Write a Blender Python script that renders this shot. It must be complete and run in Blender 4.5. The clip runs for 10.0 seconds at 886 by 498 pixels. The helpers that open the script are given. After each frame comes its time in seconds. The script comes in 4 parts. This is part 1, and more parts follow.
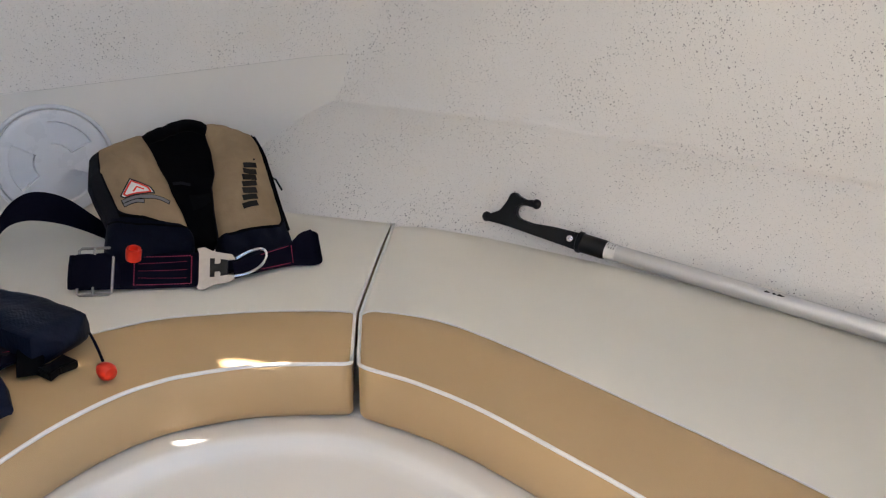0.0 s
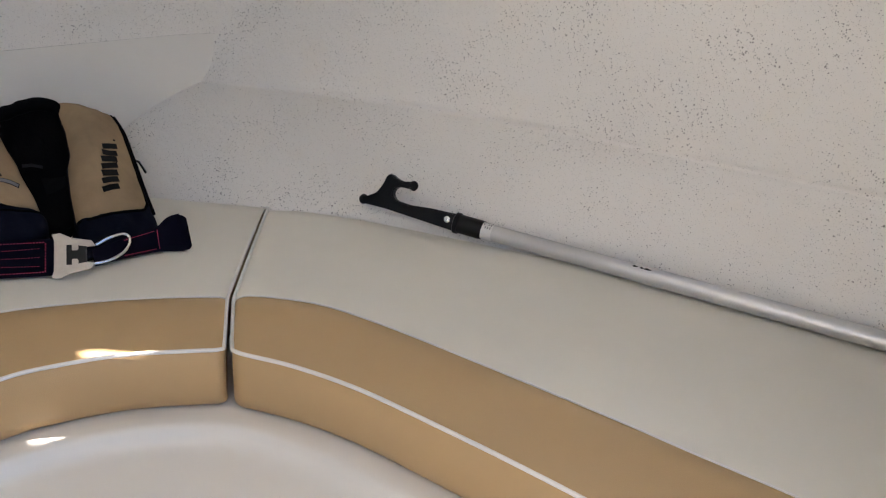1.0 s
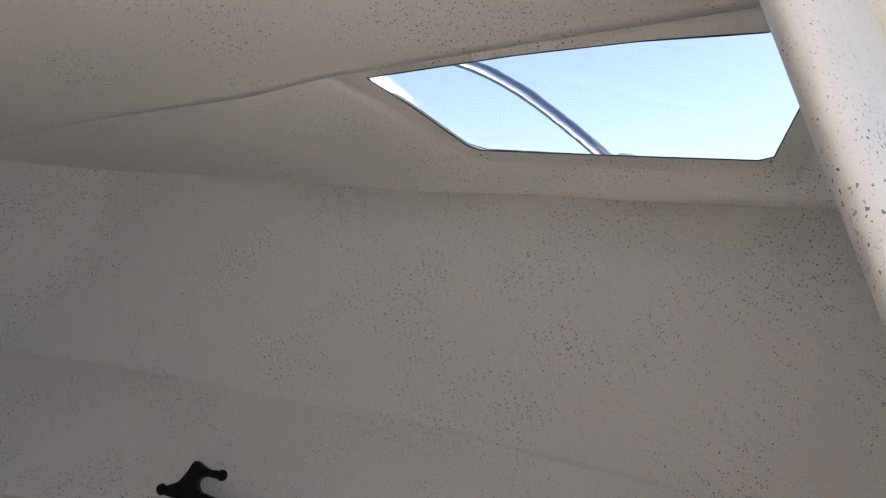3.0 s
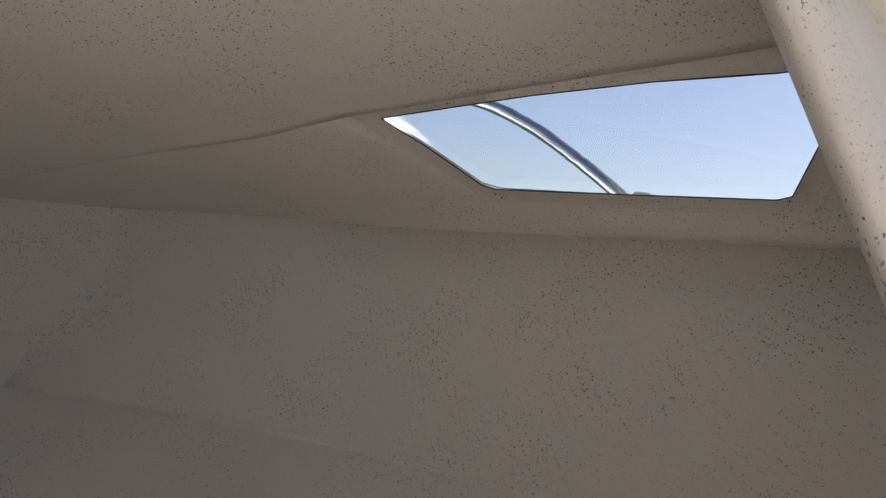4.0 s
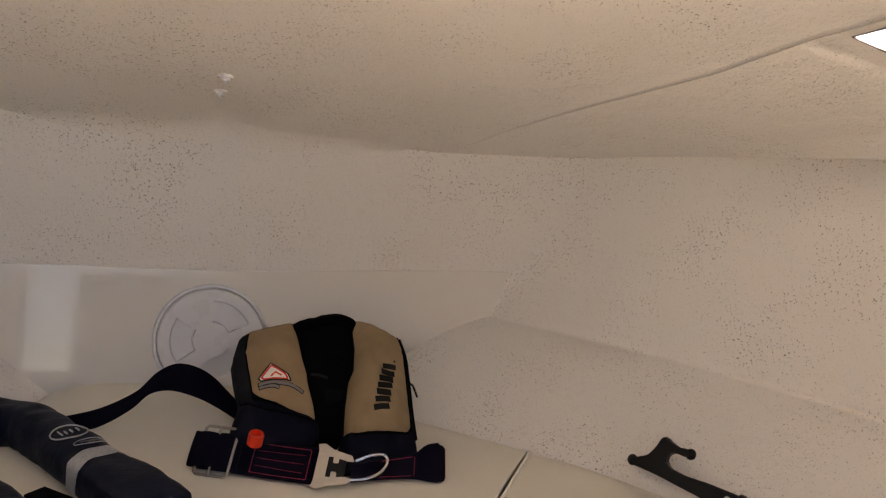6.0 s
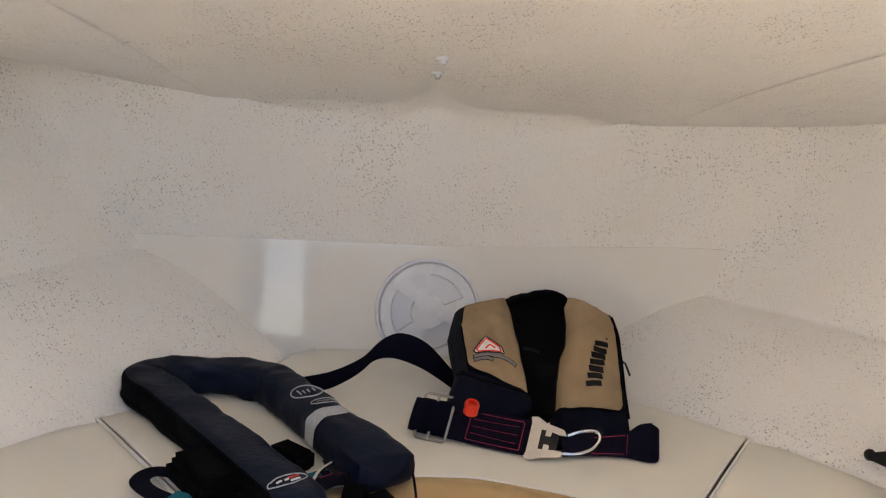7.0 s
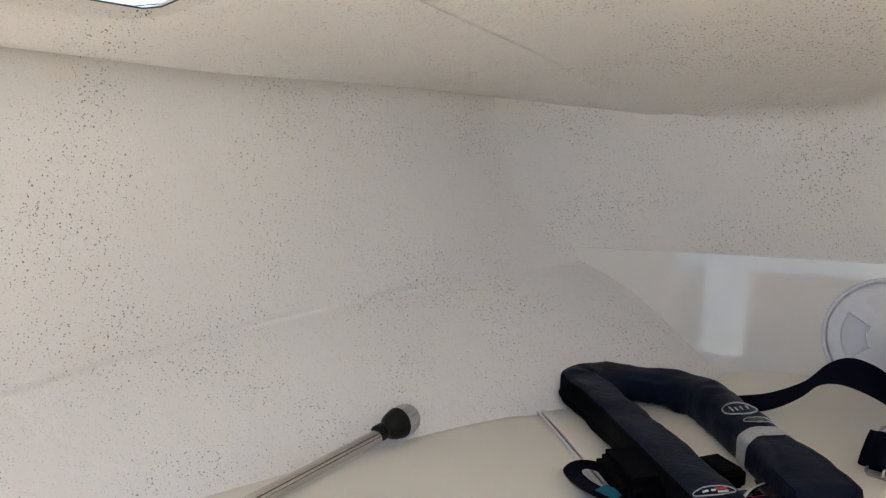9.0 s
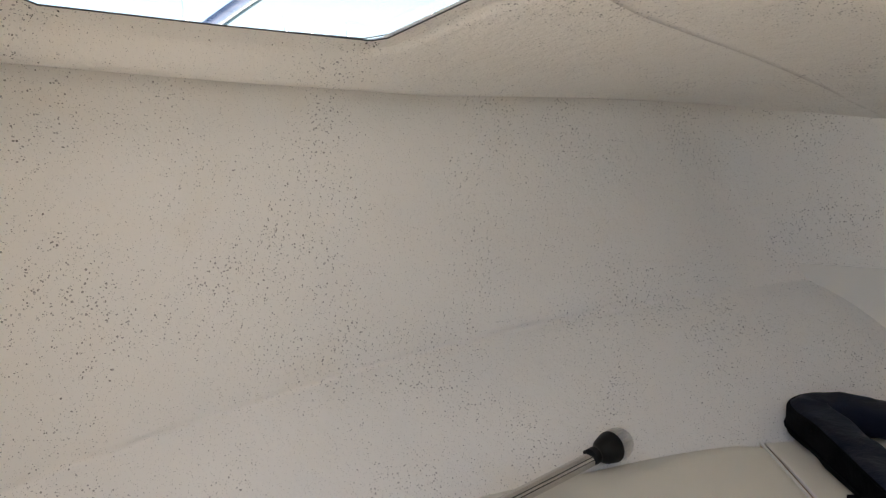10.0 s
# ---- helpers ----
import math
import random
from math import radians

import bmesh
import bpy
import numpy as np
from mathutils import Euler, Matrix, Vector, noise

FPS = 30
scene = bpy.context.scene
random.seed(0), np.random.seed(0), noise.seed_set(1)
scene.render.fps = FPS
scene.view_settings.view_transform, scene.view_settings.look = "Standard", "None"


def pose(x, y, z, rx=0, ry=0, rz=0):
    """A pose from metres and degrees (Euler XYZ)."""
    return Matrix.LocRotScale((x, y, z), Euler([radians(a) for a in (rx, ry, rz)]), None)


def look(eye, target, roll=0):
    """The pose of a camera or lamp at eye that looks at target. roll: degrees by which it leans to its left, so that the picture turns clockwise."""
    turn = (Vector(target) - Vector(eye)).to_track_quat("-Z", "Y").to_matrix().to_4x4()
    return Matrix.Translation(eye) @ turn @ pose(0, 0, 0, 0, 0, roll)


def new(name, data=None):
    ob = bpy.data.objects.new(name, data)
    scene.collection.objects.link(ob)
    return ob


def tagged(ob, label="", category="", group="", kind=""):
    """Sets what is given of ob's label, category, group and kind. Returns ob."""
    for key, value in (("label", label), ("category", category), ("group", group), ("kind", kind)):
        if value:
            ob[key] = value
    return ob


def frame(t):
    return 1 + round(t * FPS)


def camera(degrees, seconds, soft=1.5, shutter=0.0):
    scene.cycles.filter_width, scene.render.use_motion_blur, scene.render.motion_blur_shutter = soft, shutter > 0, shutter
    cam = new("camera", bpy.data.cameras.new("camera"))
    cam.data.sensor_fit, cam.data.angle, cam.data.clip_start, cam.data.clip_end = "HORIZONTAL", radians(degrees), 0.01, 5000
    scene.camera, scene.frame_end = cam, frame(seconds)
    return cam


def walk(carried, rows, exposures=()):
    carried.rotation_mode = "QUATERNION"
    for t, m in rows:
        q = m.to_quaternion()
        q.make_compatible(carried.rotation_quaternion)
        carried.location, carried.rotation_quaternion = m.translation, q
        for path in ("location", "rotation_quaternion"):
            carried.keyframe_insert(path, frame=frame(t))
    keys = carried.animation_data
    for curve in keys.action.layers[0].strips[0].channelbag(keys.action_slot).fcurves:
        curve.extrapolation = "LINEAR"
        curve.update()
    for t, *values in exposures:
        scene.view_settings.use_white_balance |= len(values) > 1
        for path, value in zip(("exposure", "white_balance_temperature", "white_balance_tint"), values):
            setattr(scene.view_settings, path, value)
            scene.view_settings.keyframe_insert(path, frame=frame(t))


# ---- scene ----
cam = camera(58.67, 10.0, 1.15)
PATH = [
    (0, pose(-0.1453, -0.1350, 1.0083, 67.090, -1.358, -32.437)),
    (0.5, pose(-0.1417, -0.1339, 1.0025, 66.617, -2.158, -38.090)),
    (1, pose(-0.1384, -0.1346, 0.9869, 66.973, -3.689, -40.869)),
    (1.5, pose(-0.1279, -0.1259, 0.9796, 68.428, -5.629, -43.628)),
    (2, pose(-0.1115, -0.1035, 0.9755, 76.428, -6.565, -47.162)),
    (2.25, pose(-0.1041, -0.1014, 0.9735, 80.700, -7.480, -49.310)),
    (2.5, pose(-0.0967, -0.0994, 0.9716, 84.453, -8.393, -50.796)),
    (2.7, pose(-0.0891, -0.0982, 0.9781, 86.421, -8.713, -51.720)),
    (3.8, pose(-0.0710, -0.0902, 0.9833, 90.819, -8.870, -51.129)),
    (4, pose(-0.0735, -0.0898, 0.9884, 90.629, -8.704, -50.877)),
    (4.5, pose(-0.0842, -0.0876, 0.9901, 89.393, -7.480, -44.901)),
    (5, pose(-0.0990, -0.0778, 0.9904, 88.197, -6.223, -36.946)),
    (5.5, pose(-0.0804, -0.0947, 0.9753, 85.097, -5.889, -25.027)),
    (5.7, pose(-0.0853, -0.0988, 0.9758, 84.121, -5.806, -22.467)),
    (6.8, pose(-0.1064, -0.1071, 0.9827, 80.208, -4.543, -7.957)),
    (7, pose(-0.1085, -0.1089, 0.9809, 79.761, -3.774, -4.435)),
    (7.5, pose(-0.1129, -0.1126, 0.9820, 78.629, -2.076, 3.652)),
    (8, pose(-0.1129, -0.1146, 0.9842, 78.517, -0.667, 11.514)),
    (8.5, pose(-0.1135, -0.1221, 0.9814, 79.476, -0.903, 17.981)),
    (9, pose(-0.0913, -0.1336, 0.9585, 80.964, 0.576, 26.520)),
    (9.5, pose(-0.0987, -0.1392, 0.9667, 81.010, 1.212, 34.336)),
    (10, pose(-0.1333, -0.1454, 0.9921, 80.985, 2.179, 39.725)),
]
EXPOSURES = [(0.0, 3.16, 6430, 17), (0.5, 3.07, 6430, 17), (1.0, 2.94, 6380, 17), (1.5, 2.9, 6330, 17), (2.0, 2.8, 6330, 18), (2.5, 2.36, 6280, 19), (4.0, 1.26, 6830, 20), (5.5, 2.13, 8650, 27), (7.0, 3.24, 7440, 20), (7.5, 3.24, 7200, 19), (8.5, 3.14, 6990, 17), (9.0, 3.02, 6990, 17), (9.5, 2.82, 6990, 17), (10.0, 2.59, 7190, 17)]
walk(cam, PATH, EXPOSURES)

# ---- world and sun ----
SUN_ELEV, SUN_AZ = 40.9, 103.0
world = bpy.data.worlds.new("sky_world")
scene.world = world
world.use_nodes = True
wn = world.node_tree
sky = wn.nodes.new("ShaderNodeTexSky")
sky.sky_type, sky.sun_disc = "NISHITA", False
sky.dust_density, sky.ozone_density = 0.8, 2.0
sky.sun_elevation, sky.sun_rotation = radians(SUN_ELEV), radians(SUN_AZ)
wn.links.new(sky.outputs[0], wn.nodes["Background"].inputs[0])
wn.nodes["Background"].inputs[1].default_value = 0.050
sun_data = bpy.data.lights.new("sun", "SUN")
sun_data.energy, sun_data.angle, sun_data.color = 5.0, radians(0.4), (1.0, 0.95, 0.87)
sun = new("sun", sun_data)
sa = radians(SUN_AZ)
sun_dir = Vector((math.sin(sa) * math.cos(radians(SUN_ELEV)), math.cos(sa) * math.cos(radians(SUN_ELEV)), math.sin(radians(SUN_ELEV))))
sun.matrix_world = look(sun_dir * 20, (0, 0, 0))


# ---- materials ----
class Mat:
    """A node material under construction, with short ways to add nodes."""

    def __init__(self, name, color, rough=0.5, metal=0.0, spec=0.5):
        self.m = bpy.data.materials.new(name)
        self.m.use_nodes = True
        self.t = self.m.node_tree
        self.b = self.t.nodes["Principled BSDF"]
        self.b.inputs["Base Color"].default_value = (*color, 1)
        self.b.inputs["Roughness"].default_value = rough
        self.b.inputs["Metallic"].default_value = metal
        self.b.inputs["Specular IOR Level"].default_value = spec
        self.color = color
        self.co = self.t.nodes.new("ShaderNodeTexCoord").outputs["Object"]
        self.height = None

    def node(self, kind, **inputs):
        n = self.t.nodes.new(kind)
        for k, v in inputs.items():
            key = k.replace("_", " ")
            if isinstance(v, bpy.types.NodeSocket):
                self.t.links.new(v, n.inputs[key])
            else:
                n.inputs[key].default_value = v
        return n

    def noise(self, scale, detail=3.0, rough=0.55):
        return self.node("ShaderNodeTexNoise", Vector=self.co, Scale=scale, Detail=detail, Roughness=rough).outputs["Fac"]

    def ramp(self, fac, a, b, lo=0.0, hi=1.0):
        n = self.node("ShaderNodeMapRange", Value=fac)
        for k, v in zip(("From Min", "From Max", "To Min", "To Max"), (a, b, lo, hi)):
            n.inputs[k].default_value = v
        return n.outputs[0]

    def math(self, op, a, b=0.0):
        n = self.t.nodes.new("ShaderNodeMath")
        n.operation = op
        for k, v in enumerate((a, b)):
            if isinstance(v, bpy.types.NodeSocket):
                self.t.links.new(v, n.inputs[k])
            else:
                n.inputs[k].default_value = v
        return n.outputs[0]

    def mix(self, fac, a, b):
        n = self.t.nodes.new("ShaderNodeMix")
        n.data_type = "RGBA"
        for k, v in ((0, fac), (6, a), (7, b)):
            if isinstance(v, bpy.types.NodeSocket):
                self.t.links.new(v, n.inputs[k])
            else:
                n.inputs[k].default_value = v if k == 0 else (*v, 1)
        return n.outputs[2]

    def set(self, key, socket):
        self.t.links.new(socket, self.b.inputs[key])
        return self

    def bump(self, height, strength=0.3, dist=0.001):
        n = self.node("ShaderNodeBump", Height=height, Strength=strength, Distance=dist)
        self.t.links.new(n.outputs[0], self.b.inputs["Normal"])
        return self


def gelcoat(name, color, flecks=True, rough=0.45, relief=0.35):
    """Off-white flow coat with small grey flecks, a lumpy brushed relief and faint yellowing."""
    k = Mat(name, color, rough)
    tone = k.ramp(k.noise(2.2, 4), 0.3, 0.7)
    base = k.mix(tone, [c * 0.95 for c in color], color)
    stain = k.ramp(k.noise(5.5, 5, 0.65), 0.60, 0.78, 0.0, 0.30)
    base = k.mix(stain, base, (color[0] * 0.92, color[1] * 0.86, color[2] * 0.74))
    lumps = k.noise(26, 4)
    if flecks:
        warp = k.t.nodes.new("ShaderNodeVectorMath")
        warp.operation = "MULTIPLY_ADD"
        w = k.node("ShaderNodeTexNoise", Vector=k.co, Scale=210.0, Detail=2.0)
        k.t.links.new(w.outputs["Color"], warp.inputs[0])
        warp.inputs[1].default_value = (0.0040, 0.0040, 0.0040)
        k.t.links.new(k.co, warp.inputs[2])
        v = k.node("ShaderNodeTexVoronoi", Vector=warp.outputs[0], Scale=300.0)
        v.inputs["Randomness"].default_value = 1.0
        pick = k.node("ShaderNodeSeparateColor", Color=v.outputs["Color"])
        size = k.ramp(pick.outputs[0], 0.36, 1.0, 0.0, 0.415)
        dens = k.ramp(k.noise(7.0, 3), 0.36, 0.62, 0.35, 1.1)
        dot = k.math("LESS_THAN", v.outputs["Distance"], k.math("MULTIPLY", size, dens))
        shade = k.ramp(pick.outputs[1], 0.0, 1.0, 0.35, 0.95)
        base = k.mix(k.math("MULTIPLY", dot, shade), base, (0.16, 0.15, 0.145))
        fv = k.node("ShaderNodeTexVoronoi", Vector=warp.outputs[0], Scale=560.0)
        fp = k.node("ShaderNodeSeparateColor", Color=fv.outputs["Color"])
        fd = k.math("LESS_THAN", fv.outputs["Distance"], k.ramp(fp.outputs[0], 0.52, 1.0, 0.0, 0.42))
        base = k.mix(k.math("MULTIPLY", fd, k.ramp(fp.outputs[1], 0.0, 1.0, 0.15, 0.5)), base, (0.22, 0.20, 0.185))
    k.set("Base Color", base)
    k.set("Roughness", k.ramp(k.noise(14, 3), 0.3, 0.7, max(0.03, rough - 0.06), rough + min(0.1, rough * 0.5)))
    fine = k.noise(160, 3)
    k.bump(k.math("ADD", lumps, k.math("MULTIPLY", fine, 0.35)), relief, 0.004)
    return k.m


def vinyl(name, color, rough=0.42):
    """Soft marine vinyl with a fine leather grain and slight soiling."""
    k = Mat(name, color, rough)
    k.set("Base Color", k.mix(k.ramp(k.noise(3.5, 5), 0.3, 0.72), [c * 0.93 for c in color], [min(1, c * 1.03) for c in color]))
    v = k.node("ShaderNodeTexVoronoi", Vector=k.co, Scale=900.0)
    wave = k.noise(9, 2)
    k.set("Roughness", k.ramp(k.noise(20, 3), 0.3, 0.7, rough - 0.05, rough + 0.08))
    k.bump(k.math("ADD", v.outputs["Distance"], k.math("MULTIPLY", wave, 3.0)), 0.22, 0.0008)
    return k.m


def cloth(name, color, rough=0.8, weave=700.0, relief=0.5, spec=0.07):
    """Woven nylon cloth with a fine weave and soft wrinkles."""
    k = Mat(name, color, rough, 0.0, spec)
    k.set("Base Color", k.mix(k.ramp(k.noise(14, 5), 0.3, 0.7), [c * 0.78 for c in color], [c * 1.12 for c in color]))
    a = k.t.nodes.new("ShaderNodeTexWave")
    a.inputs["Scale"].default_value = weave / 6.3
    k.t.links.new(k.co, a.inputs["Vector"])
    b = k.t.nodes.new("ShaderNodeTexWave")
    b.bands_direction = "Y"
    b.inputs["Scale"].default_value = weave / 6.3
    k.t.links.new(k.co, b.inputs["Vector"])
    weft = k.math("MULTIPLY", k.math("ADD", a.outputs["Fac"], b.outputs["Fac"]), 0.012)
    k.bump(k.math("ADD", k.noise(32, 4), weft), relief, 0.006)
    return k.m


def plain(name, color, rough=0.4, metal=0.0, scale=40.0, spread=0.1, relief=0.1, spec=0.5):
    k = Mat(name, color, rough, metal, spec)
    n = k.noise(scale, 4)
    k.set("Base Color", k.mix(k.ramp(n, 0.3, 0.7), [c * (1 - spread) for c in color], [min(1, c * (1 + spread)) for c in color]))
    k.set("Roughness", k.ramp(k.noise(scale * 2.3, 3), 0.3, 0.7, max(0.02, rough - 0.07), rough + 0.08))
    k.bump(k.noise(scale * 6, 2), relief, 0.0006)
    return k.m


WHITE = (0.85, 0.827, 0.785)
M_LINER = gelcoat("flecked_gelcoat", WHITE)
M_ROOF = gelcoat("flecked_gelcoat_rough", (0.85, 0.822, 0.772), relief=0.8)
M_SMOOTH = gelcoat("smooth_gelcoat", (0.87, 0.847, 0.795), False, 0.06, 0.008)
M_SMOOTH.node_tree.nodes["Principled BSDF"].inputs["Specular IOR Level"].default_value = 0.5
M_SMOOTH.node_tree.nodes["Principled BSDF"].inputs["Coat Weight"].default_value = 0.4
M_SMOOTH.node_tree.nodes["Principled BSDF"].inputs["Coat IOR"].default_value = 1.65
M_TUB = gelcoat("polished_gelcoat", (0.80, 0.775, 0.71), False, 0.10, 0.01)
M_OUT = plain("unseen_white", (0.8, 0.8, 0.78), 0.3)
M_PALE = vinyl("pale_vinyl", (0.80, 0.768, 0.672))
M_TAN = vinyl("tan_vinyl", (0.545, 0.370, 0.182))
M_PIPE = vinyl("white_piping", (0.82, 0.80, 0.76), 0.35)
M_NAVY = cloth("navy_cloth", (0.0028, 0.0038, 0.011), 0.7, 700, 0.5, 0.09)
M_NAVYSHEEN = cloth("navy_coated_cloth", (0.0040, 0.0068, 0.0190), 0.50, 500, 0.5, 0.12)
M_KHAKI = cloth("khaki_cloth", (0.31, 0.225, 0.135), 0.75)
M_BLACK = cloth("black_mesh", (0.0016, 0.0016, 0.002), 0.9)
M_CHARCOAL = cloth("charcoal_cloth", (0.012, 0.012, 0.015), 0.7, 900, 0.4)
M_NET = cloth("grey_net", (0.0045, 0.0045, 0.005), 0.8, 330, 1.0)
M_WEB = cloth("navy_webbing", (0.0035, 0.003, 0.010), 0.8, 1400, 0.25)
M_PLASTIC = plain("black_plastic", (0.0035, 0.0035, 0.0038), 0.38, 0.0, 40.0, 0.1, 0.1, 0.25)
M_ALU = plain("anodised_aluminium", (0.60, 0.60, 0.60), 0.38, 0.7, 300, 0.02, 0.01)
M_STEEL = plain("polished_steel", (0.66, 0.65, 0.63), 0.16, 1.0, 30, 0.04)
M_BUCKLE = plain("brushed_steel", (0.42, 0.39, 0.35), 0.42, 0.9, 90, 0.06, 0.0)
M_RED = plain("red_plastic", (0.75, 0.035, 0.012), 0.35)
M_REDTHREAD = plain("red_thread", (0.42, 0.03, 0.07), 0.8)
M_TEAL = cloth("teal_tape", (0.01, 0.13, 0.19), 0.7)
M_REFLECT = plain("silver_reflective_tape", (0.42, 0.44, 0.47), 0.42, 0.3, 200, 0.15)
M_COVER = plain("white_plastic", (0.76, 0.775, 0.80), 0.30, 0.0, 12, 0.03)
M_SEAL = plain("black_seal", (0.06, 0.058, 0.055), 0.6)
M_GREY = plain("grey_print", (0.16, 0.16, 0.165), 0.6)
M_LABEL = plain("white_label", (0.75, 0.74, 0.72), 0.5)
# tones for the unseen cockpit, set to trim light bounced into the cabin
M_SIDE_BAFFLE = cloth("sand_baffle_cloth", (0.29, 0.28, 0.26), 0.85)
M_AFT_BAFFLE = cloth("dark_baffle_cloth", (0.03, 0.033, 0.045), 0.85)
M_BOUNCE = plain("unseen_sole", (0.80, 0.78, 0.74), 0.5)


def glass(name, tint, rough=0.0):
    k = Mat(name, tint, rough)
    k.b.inputs["Transmission Weight"].default_value = 1.0
    k.b.inputs["IOR"].default_value = 1.49
    return k.m


M_GLASS = glass("clear_acrylic", (0.93, 0.97, 1.0))
M_LENS = glass("frosted_lens", (0.92, 0.92, 0.90), 0.3)
M_LENS.node_tree.nodes["Principled BSDF"].inputs["Transmission Weight"].default_value = 0.8
M_WATER = plain("harbour_water", (0.03, 0.06, 0.07), 0.12, 0.0, 0.6, 0.2, 0.3)


# ---- building helpers ----
def as_object(name, bm, mat, parent=None, label="", smooth=True):
    bmesh.ops.recalc_face_normals(bm, faces=bm.faces)
    me = bpy.data.meshes.new(name)
    bm.to_mesh(me)
    bm.free()
    for m in (mat if isinstance(mat, (list, tuple)) else [mat]):
        me.materials.append(m)
    for p in me.polygons:
        p.use_smooth = smooth
    if smooth:
        me.set_sharp_from_angle(angle=radians(44))
    ob = new(name, me)
    if parent:
        ob.parent = parent
        ob.matrix_parent_inverse = parent.matrix_basis.inverted()
    if label:
        ob["label"] = label
    return ob


def part(name, bm, mat, parent, label="", smooth=True):
    return as_object(name, bm, mat, parent, label, smooth)


def thing(name, at, label, category, group="", kind=""):
    ob = new(name)
    ob.empty_display_size = 0.05
    ob.matrix_basis = Matrix.Translation(at)
    return tagged(ob, label, category, group, kind)


def grid(rows, closed=False, caps=False):
    """A sheet through rows of points (all of one length)."""
    bm = bmesh.new()
    vs = [[bm.verts.new(p) for p in r] for r in rows]
    n = len(rows[0])
    for a, b in zip(vs, vs[1:]):
        for j in range(n if closed else n - 1):
            k = (j + 1) % n
            bm.faces.new((a[j], a[k], b[k], b[j]))
    if caps:
        bm.faces.new(vs[0])
        bm.faces.new(vs[-1][::-1])
    return bm


def frames_along(pts, up=(0, 0, 1)):
    """Tangent, side and upright vectors along a line of points."""
    pts = [Vector(p) for p in pts]
    out = []
    for i, p in enumerate(pts):
        t = (pts[min(i + 1, len(pts) - 1)] - pts[max(i - 1, 0)]).normalized()
        s = t.cross(Vector(up))
        s = s.normalized() if s.length > 1e-4 else Vector((1, 0, 0))
        out.append((p, t, s, s.cross(t).normalized()))
    return out


def spline(pts, n=8):
    """Catmull-Rom line through the points."""
    P = [Vector(p) for p in pts]
    P = [P[0] * 2 - P[1]] + P + [P[-1] * 2 - P[-2]]
    out = []
    for i in range(1, len(P) - 2):
        a, b, c, d = P[i - 1], P[i], P[i + 1], P[i + 2]
        for k in range(n):
            t = k / n
            out.append(0.5 * (2 * b + (c - a) * t + (2 * a - 5 * b + 4 * c - d) * t * t + (3 * b - a - 3 * c + d) * t ** 3))
    out.append(P[-2])
    return out


def tube(pts, r, sides=10, up=(0, 0, 1), caps=True):
    """A round bar along a line; r is a number or one per point."""
    rows = []
    for i, (p, t, s, u) in enumerate(frames_along(pts, up)):
        q = r[i] if isinstance(r, (list, tuple)) else r
        rows.append([p + (s * math.cos(a) + u * math.sin(a)) * q for a in (2 * math.pi * k / sides for k in range(sides))])
    return grid(rows, True, caps)


def ribbon(pts, width, thick, ups=None, up=(0, 0, 1)):
    """A flat strap with thickness along a line. ups: the way its flat side faces, one per point."""
    rows = []
    for i, (p, t, s, u) in enumerate(frames_along(pts, up)):
        if ups:
            u = Vector(ups[i]).normalized()
            s = t.cross(u).normalized()
            u = s.cross(t).normalized()
        w, h, e = width / 2, thick / 2, min(thick * 0.4, width * 0.2)
        rows.append([p + s * a + u * b for a, b in ((-w, 0), (-w + e, h), (w - e, h), (w, 0), (w - e, -h), (-w + e, -h))])
    return grid(rows, True, True)


def lathe(prof, m=None, sides=32):
    """A turned body from (radius, height) pairs about z, moved by m."""
    m = m or Matrix()
    rows = [[m @ Vector((r * math.cos(a), r * math.sin(a), h)) for a in (2 * math.pi * k / sides for k in range(sides))] for r, h in prof]
    return grid(rows, True, True)


def plate(outline, depth, m, bevel=0.0):
    """A flat plate from a 2D outline, extruded along z, moved by m."""
    bm = bmesh.new()
    f = bm.faces.new([bm.verts.new((x, y, 0)) for x, y in outline])
    r = bmesh.ops.extrude_face_region(bm, geom=[f])
    bmesh.ops.translate(bm, vec=(0, 0, depth), verts=[v for v in r["geom"] if isinstance(v, bmesh.types.BMVert)])
    if bevel:
        bmesh.ops.bevel(bm, geom=[e for e in bm.edges], offset=bevel, segments=2, affect="EDGES")
    bmesh.ops.transform(bm, matrix=m, verts=bm.verts)
    return bm


def box(a, b, bevel=0.0, m=None):
    """A block between two corners with softened edges."""
    bm = bmesh.new()
    bmesh.ops.create_cube(bm, size=1)
    for v in bm.verts:
        v.co = Vector([(a[k] + b[k]) / 2 + v.co[k] * (b[k] - a[k]) for k in range(3)])
    if bevel:
        bmesh.ops.bevel(bm, geom=list(bm.edges), offset=bevel, segments=3, affect="EDGES")
    if m:
        bmesh.ops.transform(bm, matrix=m, verts=bm.verts)
    return bm


def resample(pts, n, fractions=None):
    """Points along a line at even steps, or at the given fractions of its length."""
    P = [Vector(p) for p in pts]
    d = [0.0]
    for a, b in zip(P, P[1:]):
        d.append(d[-1] + (b - a).length)
    out = []
    for k in range(n):
        s = d[-1] * (fractions[k] if fractions else k / (n - 1))
        i = min(max(0, int(np.searchsorted(d, s) - 1)), len(P) - 2)
        f = (s - d[i]) / max(1e-9, d[i + 1] - d[i])
        out.append(P[i].lerp(P[i + 1], min(1, max(0, f))))
    return out


# ---- the boat's lines ----
def soft(y, ys, vs, w=0.07):
    """Smoothed piecewise-linear curve."""
    taps = (-1.0, -0.66, -0.33, 0.0, 0.33, 0.66, 1.0)
    wt = (0.25, 0.6, 0.9, 1.0, 0.9, 0.6, 0.25)
    y = np.asarray(y, float)
